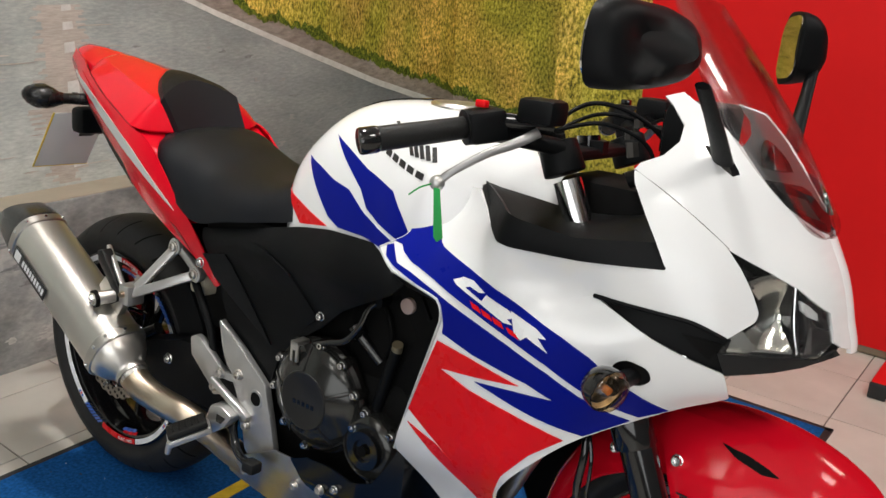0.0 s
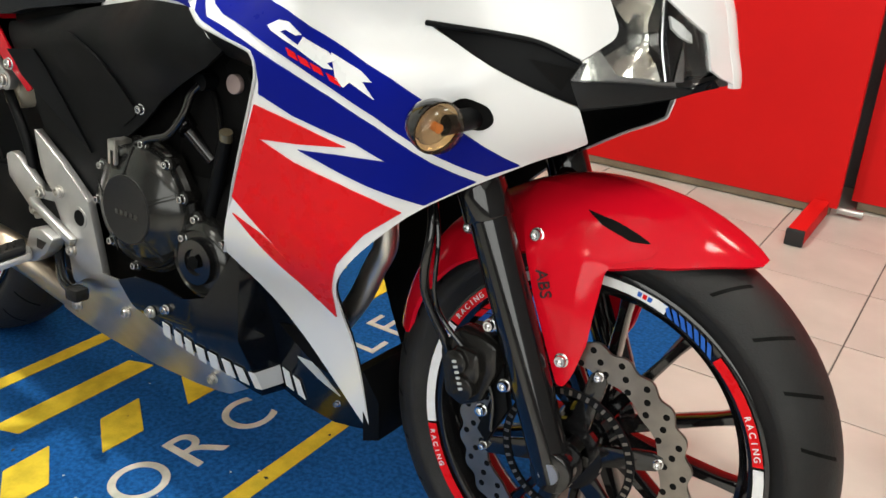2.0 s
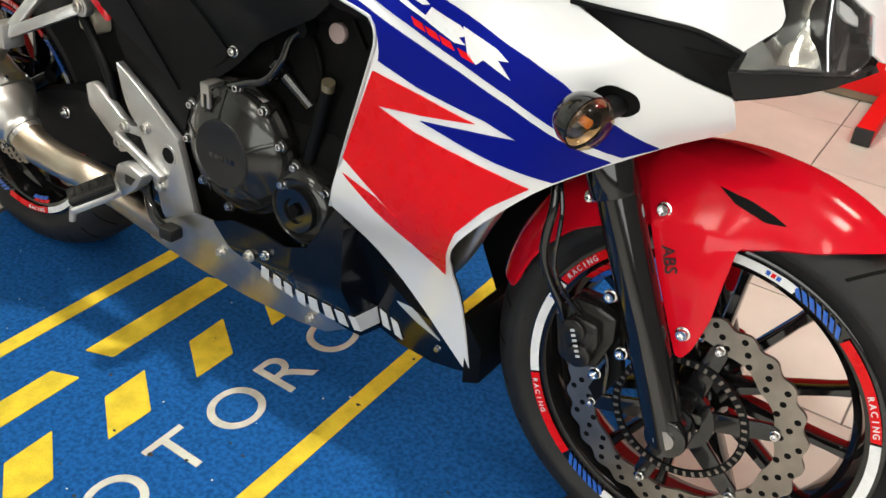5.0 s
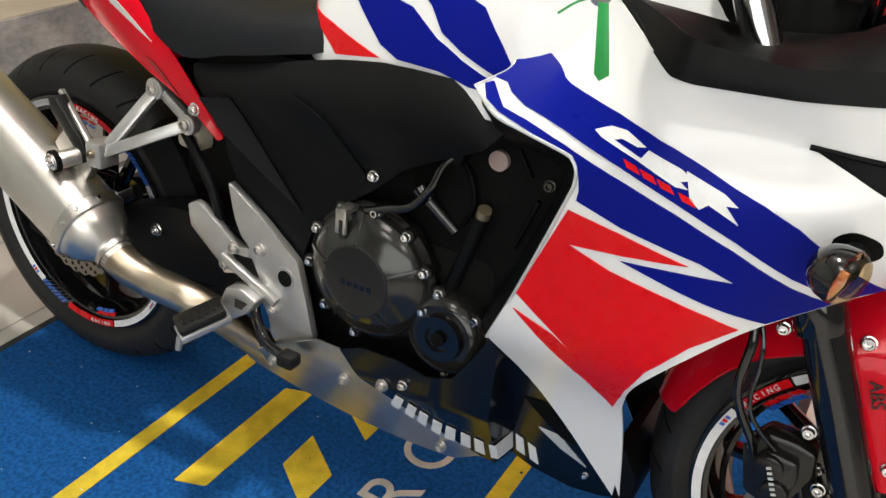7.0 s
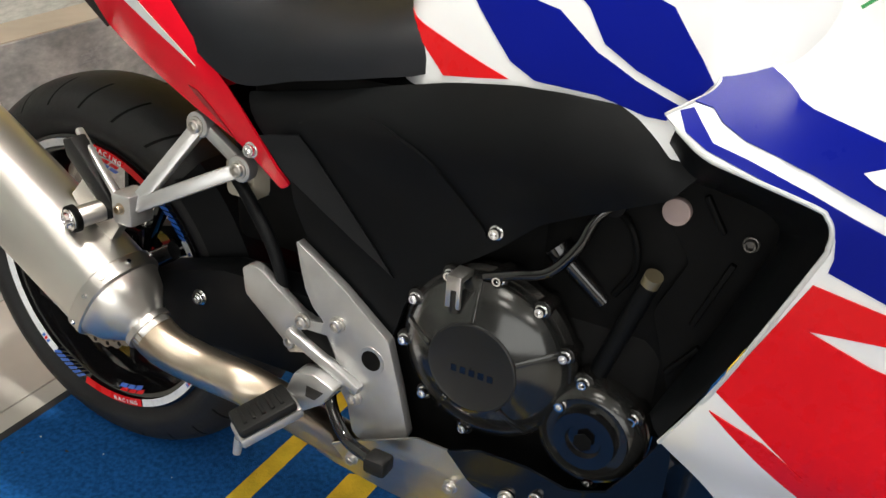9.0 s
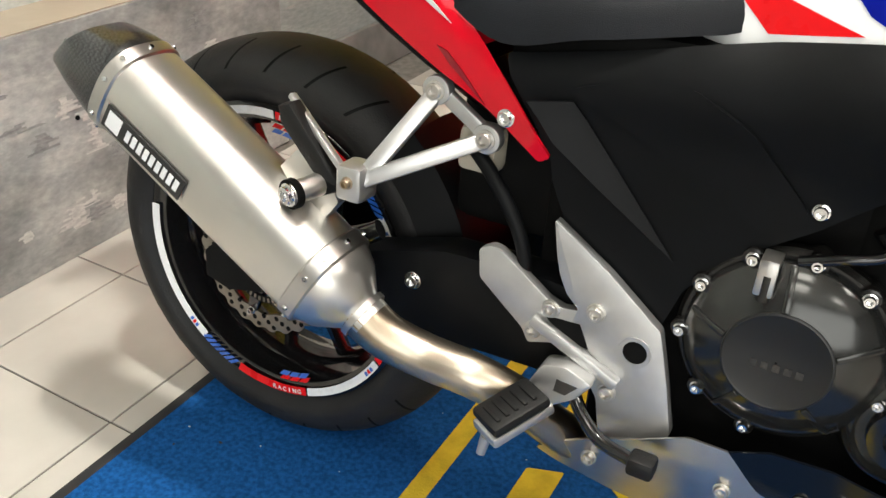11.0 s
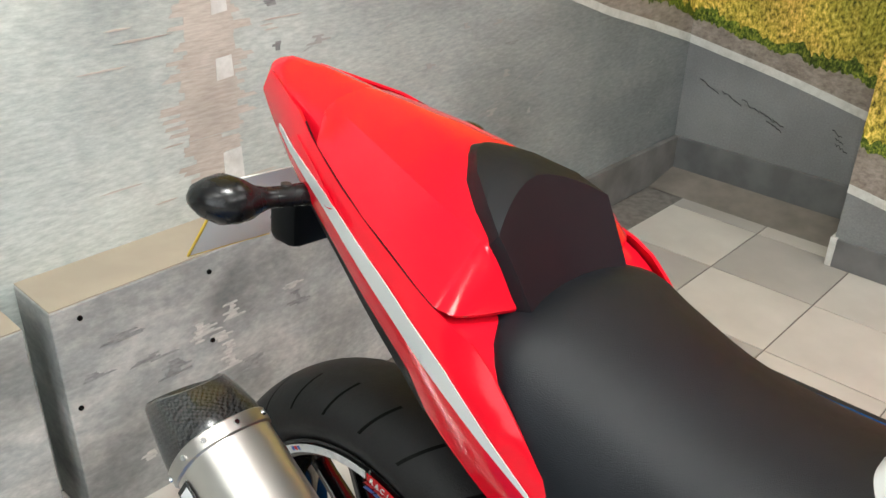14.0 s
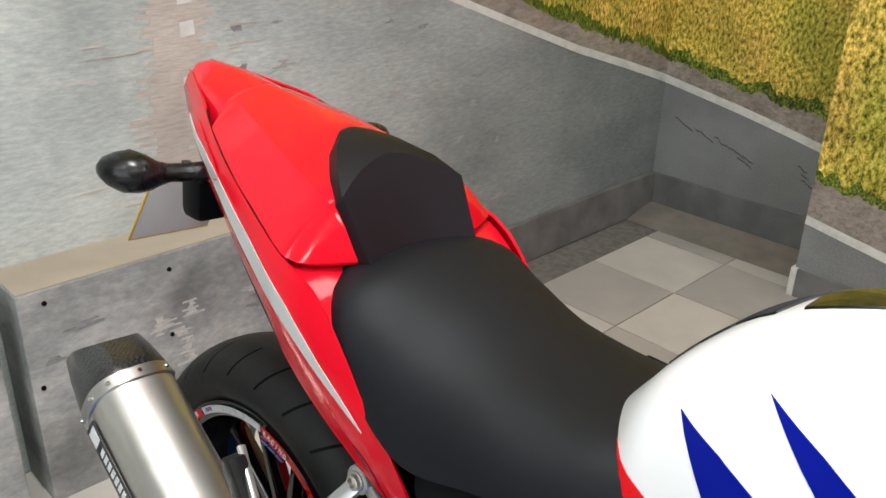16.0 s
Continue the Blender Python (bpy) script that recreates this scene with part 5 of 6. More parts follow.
part("plate_hanger", loft([[(x, -w, z), (x, w, z), (x - .01, w, z - .03), (x - .01, -w, z - .03)] for x, w, z in ((-.06, .045, .90), (-.14, .045, .868), (-.19, .032, .838), (-.24, .018, .803))]), BLACKM, bike, "black plate hanger")
part("hanger_lamp", box(-.15, -.10, -.10, -.03, .80, .86, .012), BLACKM, bike)


# number plate, plain
pl = Matrix.Translation((-.335, .012, .752)) @ pose(0, 0, 0, 0, -55.5, 0) @ Matrix.Scale(.84, 4)
plate_p = part("number_plate", box(-.105, .105, -.085, .085, -.0015, .0015, .001), mat("plate_back", (.72, .74, .73), .35, vary=.05), bike, "pale number plate with a thin yellow edge", m=pl)
part("yellow_edge", merge(box(-.106, .106, -.087, -.084, -.002, .002), box(-.107, -.104, -.087, .087, -.002, .002)), mat("plate_yellow", (.6, .42, .03), .4), plate_p, m=pl)
part("print_bar", box(-.098, -.092, -.07, -.03, .0016, .0020), INK, plate_p, "small unreadable dark print", m=pl)

# exhaust
ex = new("exhaust")
ex.parent = bike
A0, A1 = Vector((-.096, -.209, .582)), Vector((.200, -.206, .402))
ax = (A1 - A0).normalized()
sx = ax.cross(Vector((0, 1, 0))).normalized()
sy = sx.cross(ax).normalized()


def oval(p, rx, ry, n=36, k=.72, tilt=0.0):
    out = []
    for a in np.linspace(0, 2 * math.pi, n, endpoint=False):
        c, s = math.cos(a), math.sin(a)
        q = p + sx * rx * math.copysign(abs(c) ** k, c) + sy * ry * math.copysign(abs(s) ** k, s)
        out.append(q + ax * tilt * c)
    return out


part("sleeve", loft([oval(A0.lerp(A1, t), .060 + .002 * math.sin(t * 3.1), .056) for t in np.linspace(0, 1, 8)]), TITAN, ex, "brushed titanium silencer sleeve")
cap = [oval(A0 - ax * d, rx, ry, tilt=tl) for d, rx, ry, tl in ((0, .0605, .0565, 0), (.004, .0615, .0575, 0), (.020, .060, .056, .003), (.052, .052, .052, .010), (.078, .043, .047, .016), (.082, .039, .043, .018), (.076, .034, .037, .016), (.03, .032, .034, .008))]
part("end_cap", loft(cap), CARBON, ex, "dark carbon-fibre end cap")
for t, w in ((.012, .010), (.985, .012)):
    p = A0.lerp(A1, t)
    part("band", loft([oval(p - ax * w, .0612, .0572), oval(p - ax * w * .8, .0632, .0592), oval(p + ax * w * .8, .0632, .0592), oval(p + ax * w, .0612, .0572)]), STEEL, ex, "riveted steel band")
    for a in np.linspace(0, 2 * math.pi, 10, endpoint=False):
        q = oval(p, .0628, .0588, 40)[int(a / (2 * math.pi) * 40)]
        d = (q - p).normalized()
        part("rivet", rod(q, q + d * .003, .004, .003, 10), CHROME, ex)
part("front_cone", loft([oval(A1 + ax * d, r, r * .95, k=.8 + .2 * d / .05) for d, r in ((0, .060), (.006, .0605), (.03, .052), (.05, .036), (.056, .031), (.075, .030))]), TITAN, ex)
part("link_pipe", tube([tuple(A1 + ax * .05), (.284, -.203, .350), (.335, -.194, .335), (.40, -.188, .328), (.450, -.165, .300), (.50, -.11, .235), (.56, -.06, .20)], [.030, .0285, .0275, .027, .0265, .0265, .0265], 22, 8), PIPE, ex, "heat-tinted steel link pipe")
part("collar", tube([tuple(A1 + ax * .058), tuple(A1 + ax * .066)], .033, 24, 2), STEEL, ex)
# maker's label: dark plate with plain pale bars
lab = Matrix((sx, ax, sy)).transposed().to_4x4()
lab.translation = A0.lerp(A1, .26) - sy * .0580 - sx * .012
lbl = part("label_plate", box(-.016, .016, -.068, .068, -.0012, .0008, .0005), INK, ex, "black label with plain pale bars", m=lab)
for k in range(9):
    part("label_bar", box(-.008, .008, -.030 + k * .0105, -.023 + k * .0105, -.0016, -.0012), WHITEDECAL, lbl, m=lab)
part("label_mark", box(-.012, .012, -.062, -.040, -.0016, -.0012), WHITEDECAL, lbl, m=lab)
part("hanger_strap", plate([(.125, .525), (.150, .552), (.190, .540), (.210, .500), (.185, .466), (.158, .478)], -.200, -.182, .003), STEEL, ex, "steel silencer bracket")
part("hanger_tube", rod((.171, -.242, .514), (.190, -.180, .520), .014, seg=20, bevel=.002), STEEL, ex)
part("rubber_washer", rod((.1715, -.241, .514), (.173, -.233, .5145), .018, seg=20), DEEP, ex)
bolt((.171, -.240, .514), .011, (-.3, -.9, -.1), ex)

# passenger peg bracket
def bar3(p0, p1, w, t, material, name, parent, label=""):
    p0, p1 = Vector(p0), Vector(p1)
    d = (p1 - p0).normalized()
    n = d.cross(Vector((0, 1, 0))).normalized()
    m = Matrix((d, n.cross(d), n)).transposed().to_4x4()
    m.translation = p0
    L = (p1 - p0).length
    return part(name, box(-w * .3, L + w * .3, -t / 2, t / 2, -w / 2, w / 2, min(w, t) * .28), material, parent, label, m=m)


br = new("peg_bracket")
br.parent = bike
bar3((.295, -.132, .638), (.238, -.197, .535), .020, .014, ALU, "upper_arm", br)
bar3((.361, -.134, .596), (.238, -.197, .535), .019, .014, ALU, "lower_arm", br)
bar3((.295, -.130, .638), (.361, -.130, .596), .018, .012, ALU, "cross_arm", br)
for p in ((.294, -.137, .638), (.361, -.139, .597)):
    part("boss", rod((p[0], p[1] + .012, p[2]), (p[0], p[1] - .004, p[2]), .017, seg=24, bevel=.002), ALU, br)
    bolt((p[0], p[1] - .003, p[2]), .009, (0, -1, 0), br, STEEL)
part("clevis", box(.212, .246, -.212, -.172, .510, .553, .006), ALU, br)
bolt((.229, -.210, .534), .006, (0, -1, 0), br, PIPE)
pg = part("passenger_peg", plate([(.216, .522), (.186, .520), (.130, .580), (.126, .600), (.142, .606)], -.205, -.180, .004), GRIP, br, "folded rubber passenger peg")
bar3((.128, -.178, .606), (.224, -.205, .540), .008, .010, ALU, "peg_edge", pg)
bar3((.20, -.19, .522), (.165, -.19, .505), .024, .03, BLACKM, "peg_hinge", pg)

# swingarm, hugger and rear parts
part("swingarm", loft([[(x, -.135, z + h), (x, -.10, z + h + .006), (x, -.085, z + h), (x, -.085, z - h), (x, -.10, z - h - .006), (x, -.135, z - h)] for x, z, h in ((-.06, .312, .02), (-.02, .315, .034), (.08, .335, .03), (.2, .362, .048), (.32, .385, .06), (.45, .39, .06), (.56, .39, .05))]), BLACKM, bike, "matt black swingarm")
part("swingarm", loft([[(x, .125, z + h), (x, .085, z + h), (x, .085, z - h), (x, .125, z - h)] for x, z, h in ((-.06, .312, .02), (.2, .362, .04), (.56, .39, .05))]), BLACKM, bike)
bolt((.281, -.136, .395), .009, (0, -1, 0), bike)
hg = []
for a in np.radians(np.linspace(8, 47, 20)):
    r = .335
    c = (RW[0] + r * math.cos(a), RW[2] + r * math.sin(a))
    r2 = .328
    c2 = (RW[0] + r2 * math.cos(a), RW[2] + r2 * math.sin(a))
    k3 = (RW[0] + (r - .055) * math.cos(a), RW[2] + (r - .055) * math.sin(a))
    hg.append([(k3[0], -.092, k3[1]), (c[0], -.075, c[1]), (c[0], 0, c[1] + .004), (c[0], .075, c[1]), (k3[0], .092, k3[1]), (k3[0], .088, k3[1]), (c2[0], .072, c2[1]), (c2[0], 0, c2[1]), (c2[0], -.072, c2[1]), (k3[0], -.088, k3[1])])
part("rear_hugger", loft(hg), BLACKM, bike, "matt black rear mudguard")
part("brake_hose", tube([(.335, -.125, .585), (.375, -.135, .55), (.412, -.14, .50), (.425, -.14, .455), (.415, -.13, .42), (.32, -.10, .40), (.12, -.10, .36)], .0085, 10), BLACKM, bike)
part("fluid_bottle", box(.315, .365, -.12, -.06, .545, .60, .01), mat("cloudy_plastic", (.42, .38, .30), .4, vary=.1), bike)
part("rear_caliper", merge(box(.06, .15, -.13, -.09, .37, .45, .012), rod((.17, -.135, .41), (.22, -.12, .44), .013)), BLACKG, bike)
part("inner_frame", box(.30, .46, -.09, .09, .47, .66, .02), DEEP, bike)
part("inner_frame", box(.42, .66, -.10, .10, .30, .68, .02), DEEP, bike)
part("airbox", box(.56, .86, -.105, .105, .50, .72, .02), DEEP, bike)
part("shock", rod((.40, 0, .66), (.46, 0, .40), .035), DEEP, bike)

# frame cover and heel plate
def cover(x, z):
    a, b = min(max((x - .62) / .16, 0), 1), min(max((z - .60) / .12, 0), 1)
    d = float(np.interp(x, [.40, .50, .58, .63, .715, .763, .851, .90], [.697, .715, .732, .741, .756, .761, .757, .73])) - z
    roll = .018 * (max(.050 - d, 0) / .050) ** 2 - .010 * min(max((z - .64) / .05, 0), 1)
    return -.138 + roll - .010 * math.exp(-((x - .60) / .14) ** 2 - ((z - .69) / .07) ** 2) - .030 * a * a * (3 - 2 * a) * b * b * (3 - 2 * b)


COVER = [(.372, .694), (.380, .674), (.437, .592), (.441, .570), (.462, .528), (.52, .44), (.585, .437), (.60, .488), (.652, .546), (.708, .587), (.753, .628), (.808, .659), (.882, .697), (.906, .727), (.902, .748), (.884, .762), (.855, .767), (.813, .767), (.763, .768), (.715, .764), (.631, .749), (.58, .738), (.50, .718), (.40, .698)]
part("frame_cover", sheet(COVER, cover, step=.018, thick=.006, r=.006), BLACKM, bike, "matt black plastic side cover")
fc = bike.children[-1]
FA, FB = Vector((.456, .661)), Vector((.584, .517))


def facet(x, z):
    """A sunk-edged flat facet on the cover, rising away from its long upper edge."""
    n = Vector((FB.y - FA.y, FA.x - FB.x)).normalized()
    return cover(x, z) - .0035 - .55 * max((Vector((x, z)) - FA).dot(n), 0)


part("moulded_facet", sheet([(.412, .656), (.456, .661), (.5, .6115), (.584, .517), (.50, .577), (.445, .618)], facet, off=0, thick=.010, step=.010), BLACKM, fc)
part("moulded_fold", sheet([(.446, .672), (.531, .703), (.575, .700), (.632, .670), (.70, .60), (.66, .57), (.60, .60), (.50, .652)], lambda x, z: cover(x, z) - .0045, off=0, thick=.006, r=.012, step=.012), BLACKM, fc)
bolt((.706, -.140, .607), .0065, (0, -1, 0), fc)
HEEL = [(.462, .53), (.470, .49), (.476, .469), (.487, .448), (.504, .432), (.485, .428), (.467, .434), (.405, .476), (.392, .478), (.378, .470), (.382, .435), (.441, .388), (.45, .372), (.49, .385), (.50, .37), (.525, .352), (.54, .33), (.548, .292), (.558, .284), (.62, .302), (.628, .317), (.612, .38), (.595, .437), (.53, .487)]
HEEL = [(x - .005, z + .004) for x, z in HEEL]
heel = part("heel_plate", plate(HEEL, -.156, -.142, .003, r=.004), ALU, bike, "silver aluminium heel guard")
# nothing is cut through: near-black inserts paint the dark of hole and web
part("hole", rod((.568, -.1568, .408), (.568, -.140, .408), .0135, seg=28), DEEP, heel)
part("hole_rim", lathe([(.0135, -.1572), (.018, -.1572), (.0185, -.155), (.0135, -.155)], (.568, 0, .408), 30), ALU, heel)
part("open_web", plate([(.462, .418), (.503, .420), (.517, .392), (.498, .396), (.470, .411)], -.1568, -.1555, 0), DEEP, heel)
for p in ((.519, .441), (.546, .348), (.468, .429), (.451, .396)):
    bolt((p[0], -.156, p[1]), .0085, (0, -1, 0), heel, STEEL)
ft = new("foot_peg")
ft.parent = bike
part("mount", plate([(.476, .374), (.505, .380), (.537, .368), (.519, .342), (.486, .318), (.466, .311), (.456, .328)], -.186, -.158, .005, r=.006), ALU, ft, "cast silver peg mount")
# darker plate paints the shade of a pocket in the casting
part("pocket", plate([(.496, .362), (.521, .360), (.508, .345), (.494, .346)], -.1868, -.185, 0), DISC2, ft)
part("pivot", rod((.470, -.190, .324), (.470, -.184, .324), .008, seg=16, bevel=.001), STEEL, ft)
bar3((.453, -.162, .411), (.553, -.162, .366), .015, .014, ALU, "mount_arm", ft)
PEG0, PEG1 = Vector((.484, -.196, .344)), Vector((.444, -.263, .319))
pd = (PEG1 - PEG0).normalized()
pw = Vector((0, 0, 1)).cross(pd).normalized()
pm = Matrix((pd, pw, pd.cross(pw))).transposed().to_4x4()
pm.translation = PEG0
part("peg_frame", box(-.002, .080, -.022, .022, -.016, -.002, .004), ALU, ft, "silver peg frame", m=pm)
rub = part("peg_rubber", box(.002, .077, -.024, .024, -.001, .013, .005), GRIP, ft, "ribbed black peg rubber", m=pm)
for k in range(5):
    part("rib", box(.014 + k * .012, .019 + k * .012, -.015, .015, .012, .0155, .001), GRIP, rub, m=pm)
tip = pm @ Vector((.077, 0, -.014))
part("feeler", rod(tip, tip + Vector((-.003, -.003, -.022)), .0065, .005), ALU, ft)
lv = part("brake_pedal", tube([(.50, -.145, .355), (.515, -.16, .325), (.55, -.178, .300), (.595, -.190, .297)], .008, 10), BLACKG, bike, "black brake pedal")
part("pedal_pad", box(.592, .622, -.207, -.180, .288, .310, .005), GRIP, lv)

# engine
part("crankcase", box(.56, .90, -.118, .118, .26, .53, .03), DEEP, bike, "black engine casing")
part("cylinder_block", box(.74, .93, -.11, .11, .40, .68, .02), DEEP, bike)
part("radiator", box(.985, 1.02, -.10, .10, .47, .72, .006), DEEP, bike)
cl = new("clutch_cover")
cl.parent = bike
cl.location = (0, .022, 0)
CC = (.706, 0, .458)
part("flange", lathe([(.001, -.14), (.104, -.14), (.107, -.144), (.107, -.156), (.102, -.162), (.001, -.162)], CC, 72, False), ENGINE, cl)
POLISHED = mat("dark_polished_cover", (.046, .0465, .045), .16, metal=.72, vary=.12, scale=14)
part("dome", lathe([(.099, -.155), (.098, -.166), (.094, -.173), (.080, -.182), (.064, -.1905), (.053, -.1945)], CC, 96, False), POLISHED, cl, "dark polished clutch cover")
part("centre_plate", lathe([(.055, -.190), (.053, -.1958), (.051, -.1965), (.049, -.1955), (.001, -.1955)], CC, 96, False), mat("satin_black_plate", (.013, .013, .013), .42, metal=.3, vary=.1, scale=20), cl, "satin black centre plate")
for k in range(5):
    a = 2 * math.pi * k / 5 + .4
    d = Vector((math.cos(a), 0, math.sin(a)))
    bar3(Vector(CC) + d * .056 + Vector((0, -.1938, 0)), Vector(CC) + d * .092 + Vector((0, -.1745, 0)), .007, .005, POLISHED, "rib", cl)
for a in (152, 118, 84, 52, 20, -14, 186, 226, 262):
    r = .100
    px, pz = CC[0] + r * math.cos(radians(a)), CC[2] + r * math.sin(radians(a))
    part("lug", rod((px, -.14, pz), (px, -.168, pz), .0108, seg=20, bevel=.002), ENGINE, cl)
    bolt((px, -.167, pz), .0056, (0, -1, 0), cl)
for k in range(5):
    part("maker_bar", box(.682 + k * .011, .689 + k * .011, -.1962, -.195, .448, .456), BLACKG, cl)
part("cable_bracket", merge(box(.668, .686, -.196, -.190, .522, .560, .002), box(.668, .686, -.196, -.165, .552, .560, .002)), STEEL, cl)
part("cable_arm", rod((.678, -.19, .517), (.678, -.19, .544), .007), ENGINE, cl)
gc = new("timing_cover")
gc.parent = bike
gc.location = (-.001, .018, .002)
GC = (.837, 0, .404)
part("flange", lathe([(.001, -.13), (.062, -.13), (.064, -.15), (.056, -.166), (.048, -.170), (.045, -.166), (.001, -.165)], GC, 56, False), POLISHED, gc)
part("cap", lathe([(.001, -.171), (.018, -.171), (.020, -.176), (.034, -.176), (.036, -.165), (.001, -.165)], GC, 48, False), BLACKG, gc, "round black inspection cap")
part("cap_hex", rod((GC[0], -.176, GC[2]), (GC[0], -.1775, GC[2]), .011, seg=6), DEEP, gc)
for p in ((.823, .463), (.880, .440), (.890, .386), (.846, .345)):
    part("lug", rod((p[0], -.13, p[1]), (p[0], -.158, p[1]), .012, seg=20, bevel=.002), ENGINE, gc)
    bolt((p[0], -.157, p[1]), .0056, (0, -1, 0), gc)
part("hose", tube([(.70, -.145, .555), (.735, -.148, .569), (.77, -.145, .582), (.795, -.14, .614), (.806, -.135, .645), (.818, -.13, .66)], .006, 10), BLACKG, bike)
part("hose_boss", rod((.822, -.11, .664), (.822, -.134, .664), .012), BLACKM, bike)
part("dip_tube", rod((.868, -.128, .590), (.823, -.120, .449), .010), BLACKM, bike)
part("dip_cap", rod((.872, -.132, .603), (.868, -.128, .590), .0095), mat("brass_cap", (.30, .25, .16), .4, metal=.7), bike)
part("injector", merge(rod((.78, -.115, .585), (.82, -.105, .548), .011), rod((.765, -.115, .60), (.78, -.115, .585), .016)), BLACKG, bike)
part("wiring", tube([(.80, -.10, .66), (.84, -.12, .64), (.85, -.12, .60), (.83, -.11, .56)], .004, 8), DEEP, bike)

# inner radiator cowl
def inner_cowl(x, z):
    return -.120
INNER = [(.878, .715), (.905, .735), (1.004, .699), (1.019, .683), (.923, .46), (.904, .474), (.875, .56), (.90, .62), (.855, .69)]
ic = part("radiator_cowl", sheet(INNER, inner_cowl, thick=.01, r=.006), DEEP, bike, "matt black inner radiator cowl")
RIM_O = [(.881, .768), (.912, .752), (.945, .745), (.993, .735), (1.010, .726), (1.015, .712), (1.010, .690), (.983, .616), (.953, .543), (.914, .454)]
RIM_I = [(.866, .735), (.886, .712), (.915, .707), (.950, .700), (.967, .693), (.974, .681), (.971, .662), (.951, .604), (.928, .543), (.896, .462)]
outer = spline([(x, fair(x, z) + .003, z) for x, z in RIM_O], 5)
inner_ = spline([(x, -.148, z) for x, z in RIM_I], 5)
part("rim", loft([[a, a.lerp(b, .45) - Vector((0, .004, 0)), b, b + Vector((.004, .030, .004)), a + Vector((0, .016, 0))] for a, b in zip(outer, inner_)]), BLACKM, ic, "broad matt black bevelled rim")
for p, q in (((.905, .69), (.925, .66)), ((.94, .63), (.915, .56)), ((.925, .535), (.90, .50))):
    bar3((p[0], -.123, p[1]), (q[0], -.123, q[1]), .006, .008, DEEP, "stiffener", ic)
part("round_cap", rod((.880, -.118, .670), (.880, -.128, .670), .0135, seg=28, bevel=.001), mat("tan_disc", (.36, .27, .25), .5, vary=.2), ic)
bolt((.951, -.121, .655), .006, (0, -1, 0), ic, DISC2)

BRANDGREY = mat('pale_grey_decal', (.66, .68, .69), .35)

# belly pan and silencer shield
def belly(x, z):
    y = -.125 - .5 * (min(max(z, .15), .31) - .207) + .25 * max(0, x - .85)
    return max(y, fair(x, z) + .007) if x > .93 else y


BEL = [(.687, .341), (.726, .357), (.784, .360), (.831, .352), (.872, .364), (.895, .400), (.916, .442), (1.0, .33), (1.106, .188), (1.03, .172), (.968, .179), (.904, .207), (.851, .248), (.78, .279), (.726, .302)]
bp = part("belly_pan", sheet(BEL, belly, thick=.004, step=.008), NAVY, bike, "glossy dark navy belly pan")


def on_band(u, v):
    """A point of the slanted band on the belly pan: u along it, v across it."""
    top, low = Vector((.785, .304)).lerp(Vector((.976, .229)), u), Vector((.768, .272)).lerp(Vector((.982, .194)), u)
    return tuple(top.lerp(low, v))


for k in range(5):
    a, b = k / 5 + .012, (k + 1) / 5 - .016
    w = (b - a) / 2.6
    for u0, u1, v0, v1 in ((a, a + w, 0, 1), (b - w, b, 0, 1)):
        part("brand_bar", sheet([on_band(u0, v0), on_band(u1, v0), on_band(u1, v1), on_band(u0, v1)], belly, off=.0030, thick=.0012, step=.008), BRANDGREY, bp, "plain pale mark")
# near-black sheet paints the shade inside the vent
part("vent_slot", sheet([(.951, .329), (.985, .334), (1.015, .304), (1.036, .268), (1.011, .272), (.981, .298), (.962, .316)], belly, off=.0012, thick=.001, step=.008), DEEP, bp)
part("vent_bevel", sheet([(.949, .327), (.954, .301), (.976, .274), (1.012, .249), (1.052, .232), (1.011, .272), (.981, .299), (.962, .317)], lambda x, z: belly(x, z) - .0015 + .25 * max(0, z - .27), off=0, thick=.002, step=.006), SILVERDECAL, bp, "pale bevelled lip of the vent")
bolt((.80, belly(.80, .327) - .001, .327), .006, (0, -1, 0), bp)
SHIELD = [(.465, .212), (.50, .248), (.55, .288), (.60, .317), (.645, .339), (.687, .339), (.726, .300), (.78, .277), (.851, .246), (.904, .205), (.86, .178), (.78, .166), (.68, .164), (.56, .180), (.49, .198)]
sh = part("catch_shield", sheet(SHIELD, lambda x, z: belly(x, z) + .003, thick=.003, r=.004), STEEL, bike, "brushed steel lower shield")
for p in ((.538, .244), (.690, .283), (.845, .207), (.766, .312)):
    bolt((p[0], belly(*p) - .001, p[1]), .0075, (0, -1, 0), sh, STEEL)
part("sump", box(.50, .92, -.075, .075, .19, .30, .02), DEEP, bike)
part("header_pipe", tube([(1.0, -.07, .60), (1.09, -.065, .55), (1.108, -.062, .49), (1.090, -.060, .443), (1.058, -.056, .378), (1.00, -.05, .30), (.93, -.04, .23), (.80, -.03, .19)], .017, 14), TITAN, bike, "steel header pipe")
part("front_lip", loft([[(1.095, -.065, .172), (1.12, -.06, .18), (1.12, .06, .18), (1.095, .065, .172)], [(1.10, -.08, .25), (1.125, -.075, .25), (1.125, .075, .25), (1.10, .08, .25)], [(1.09, -.09, .30), (1.105, -.09, .30), (1.105, .09, .30), (1.09, .09, .30)]]), BLACKM, bike)
bolt((1.055, fair(1.055, .225) - .002, .225), .004, (0, -1, 0), bike)

# front end
fd = new("front_fork")
fd.parent = bike
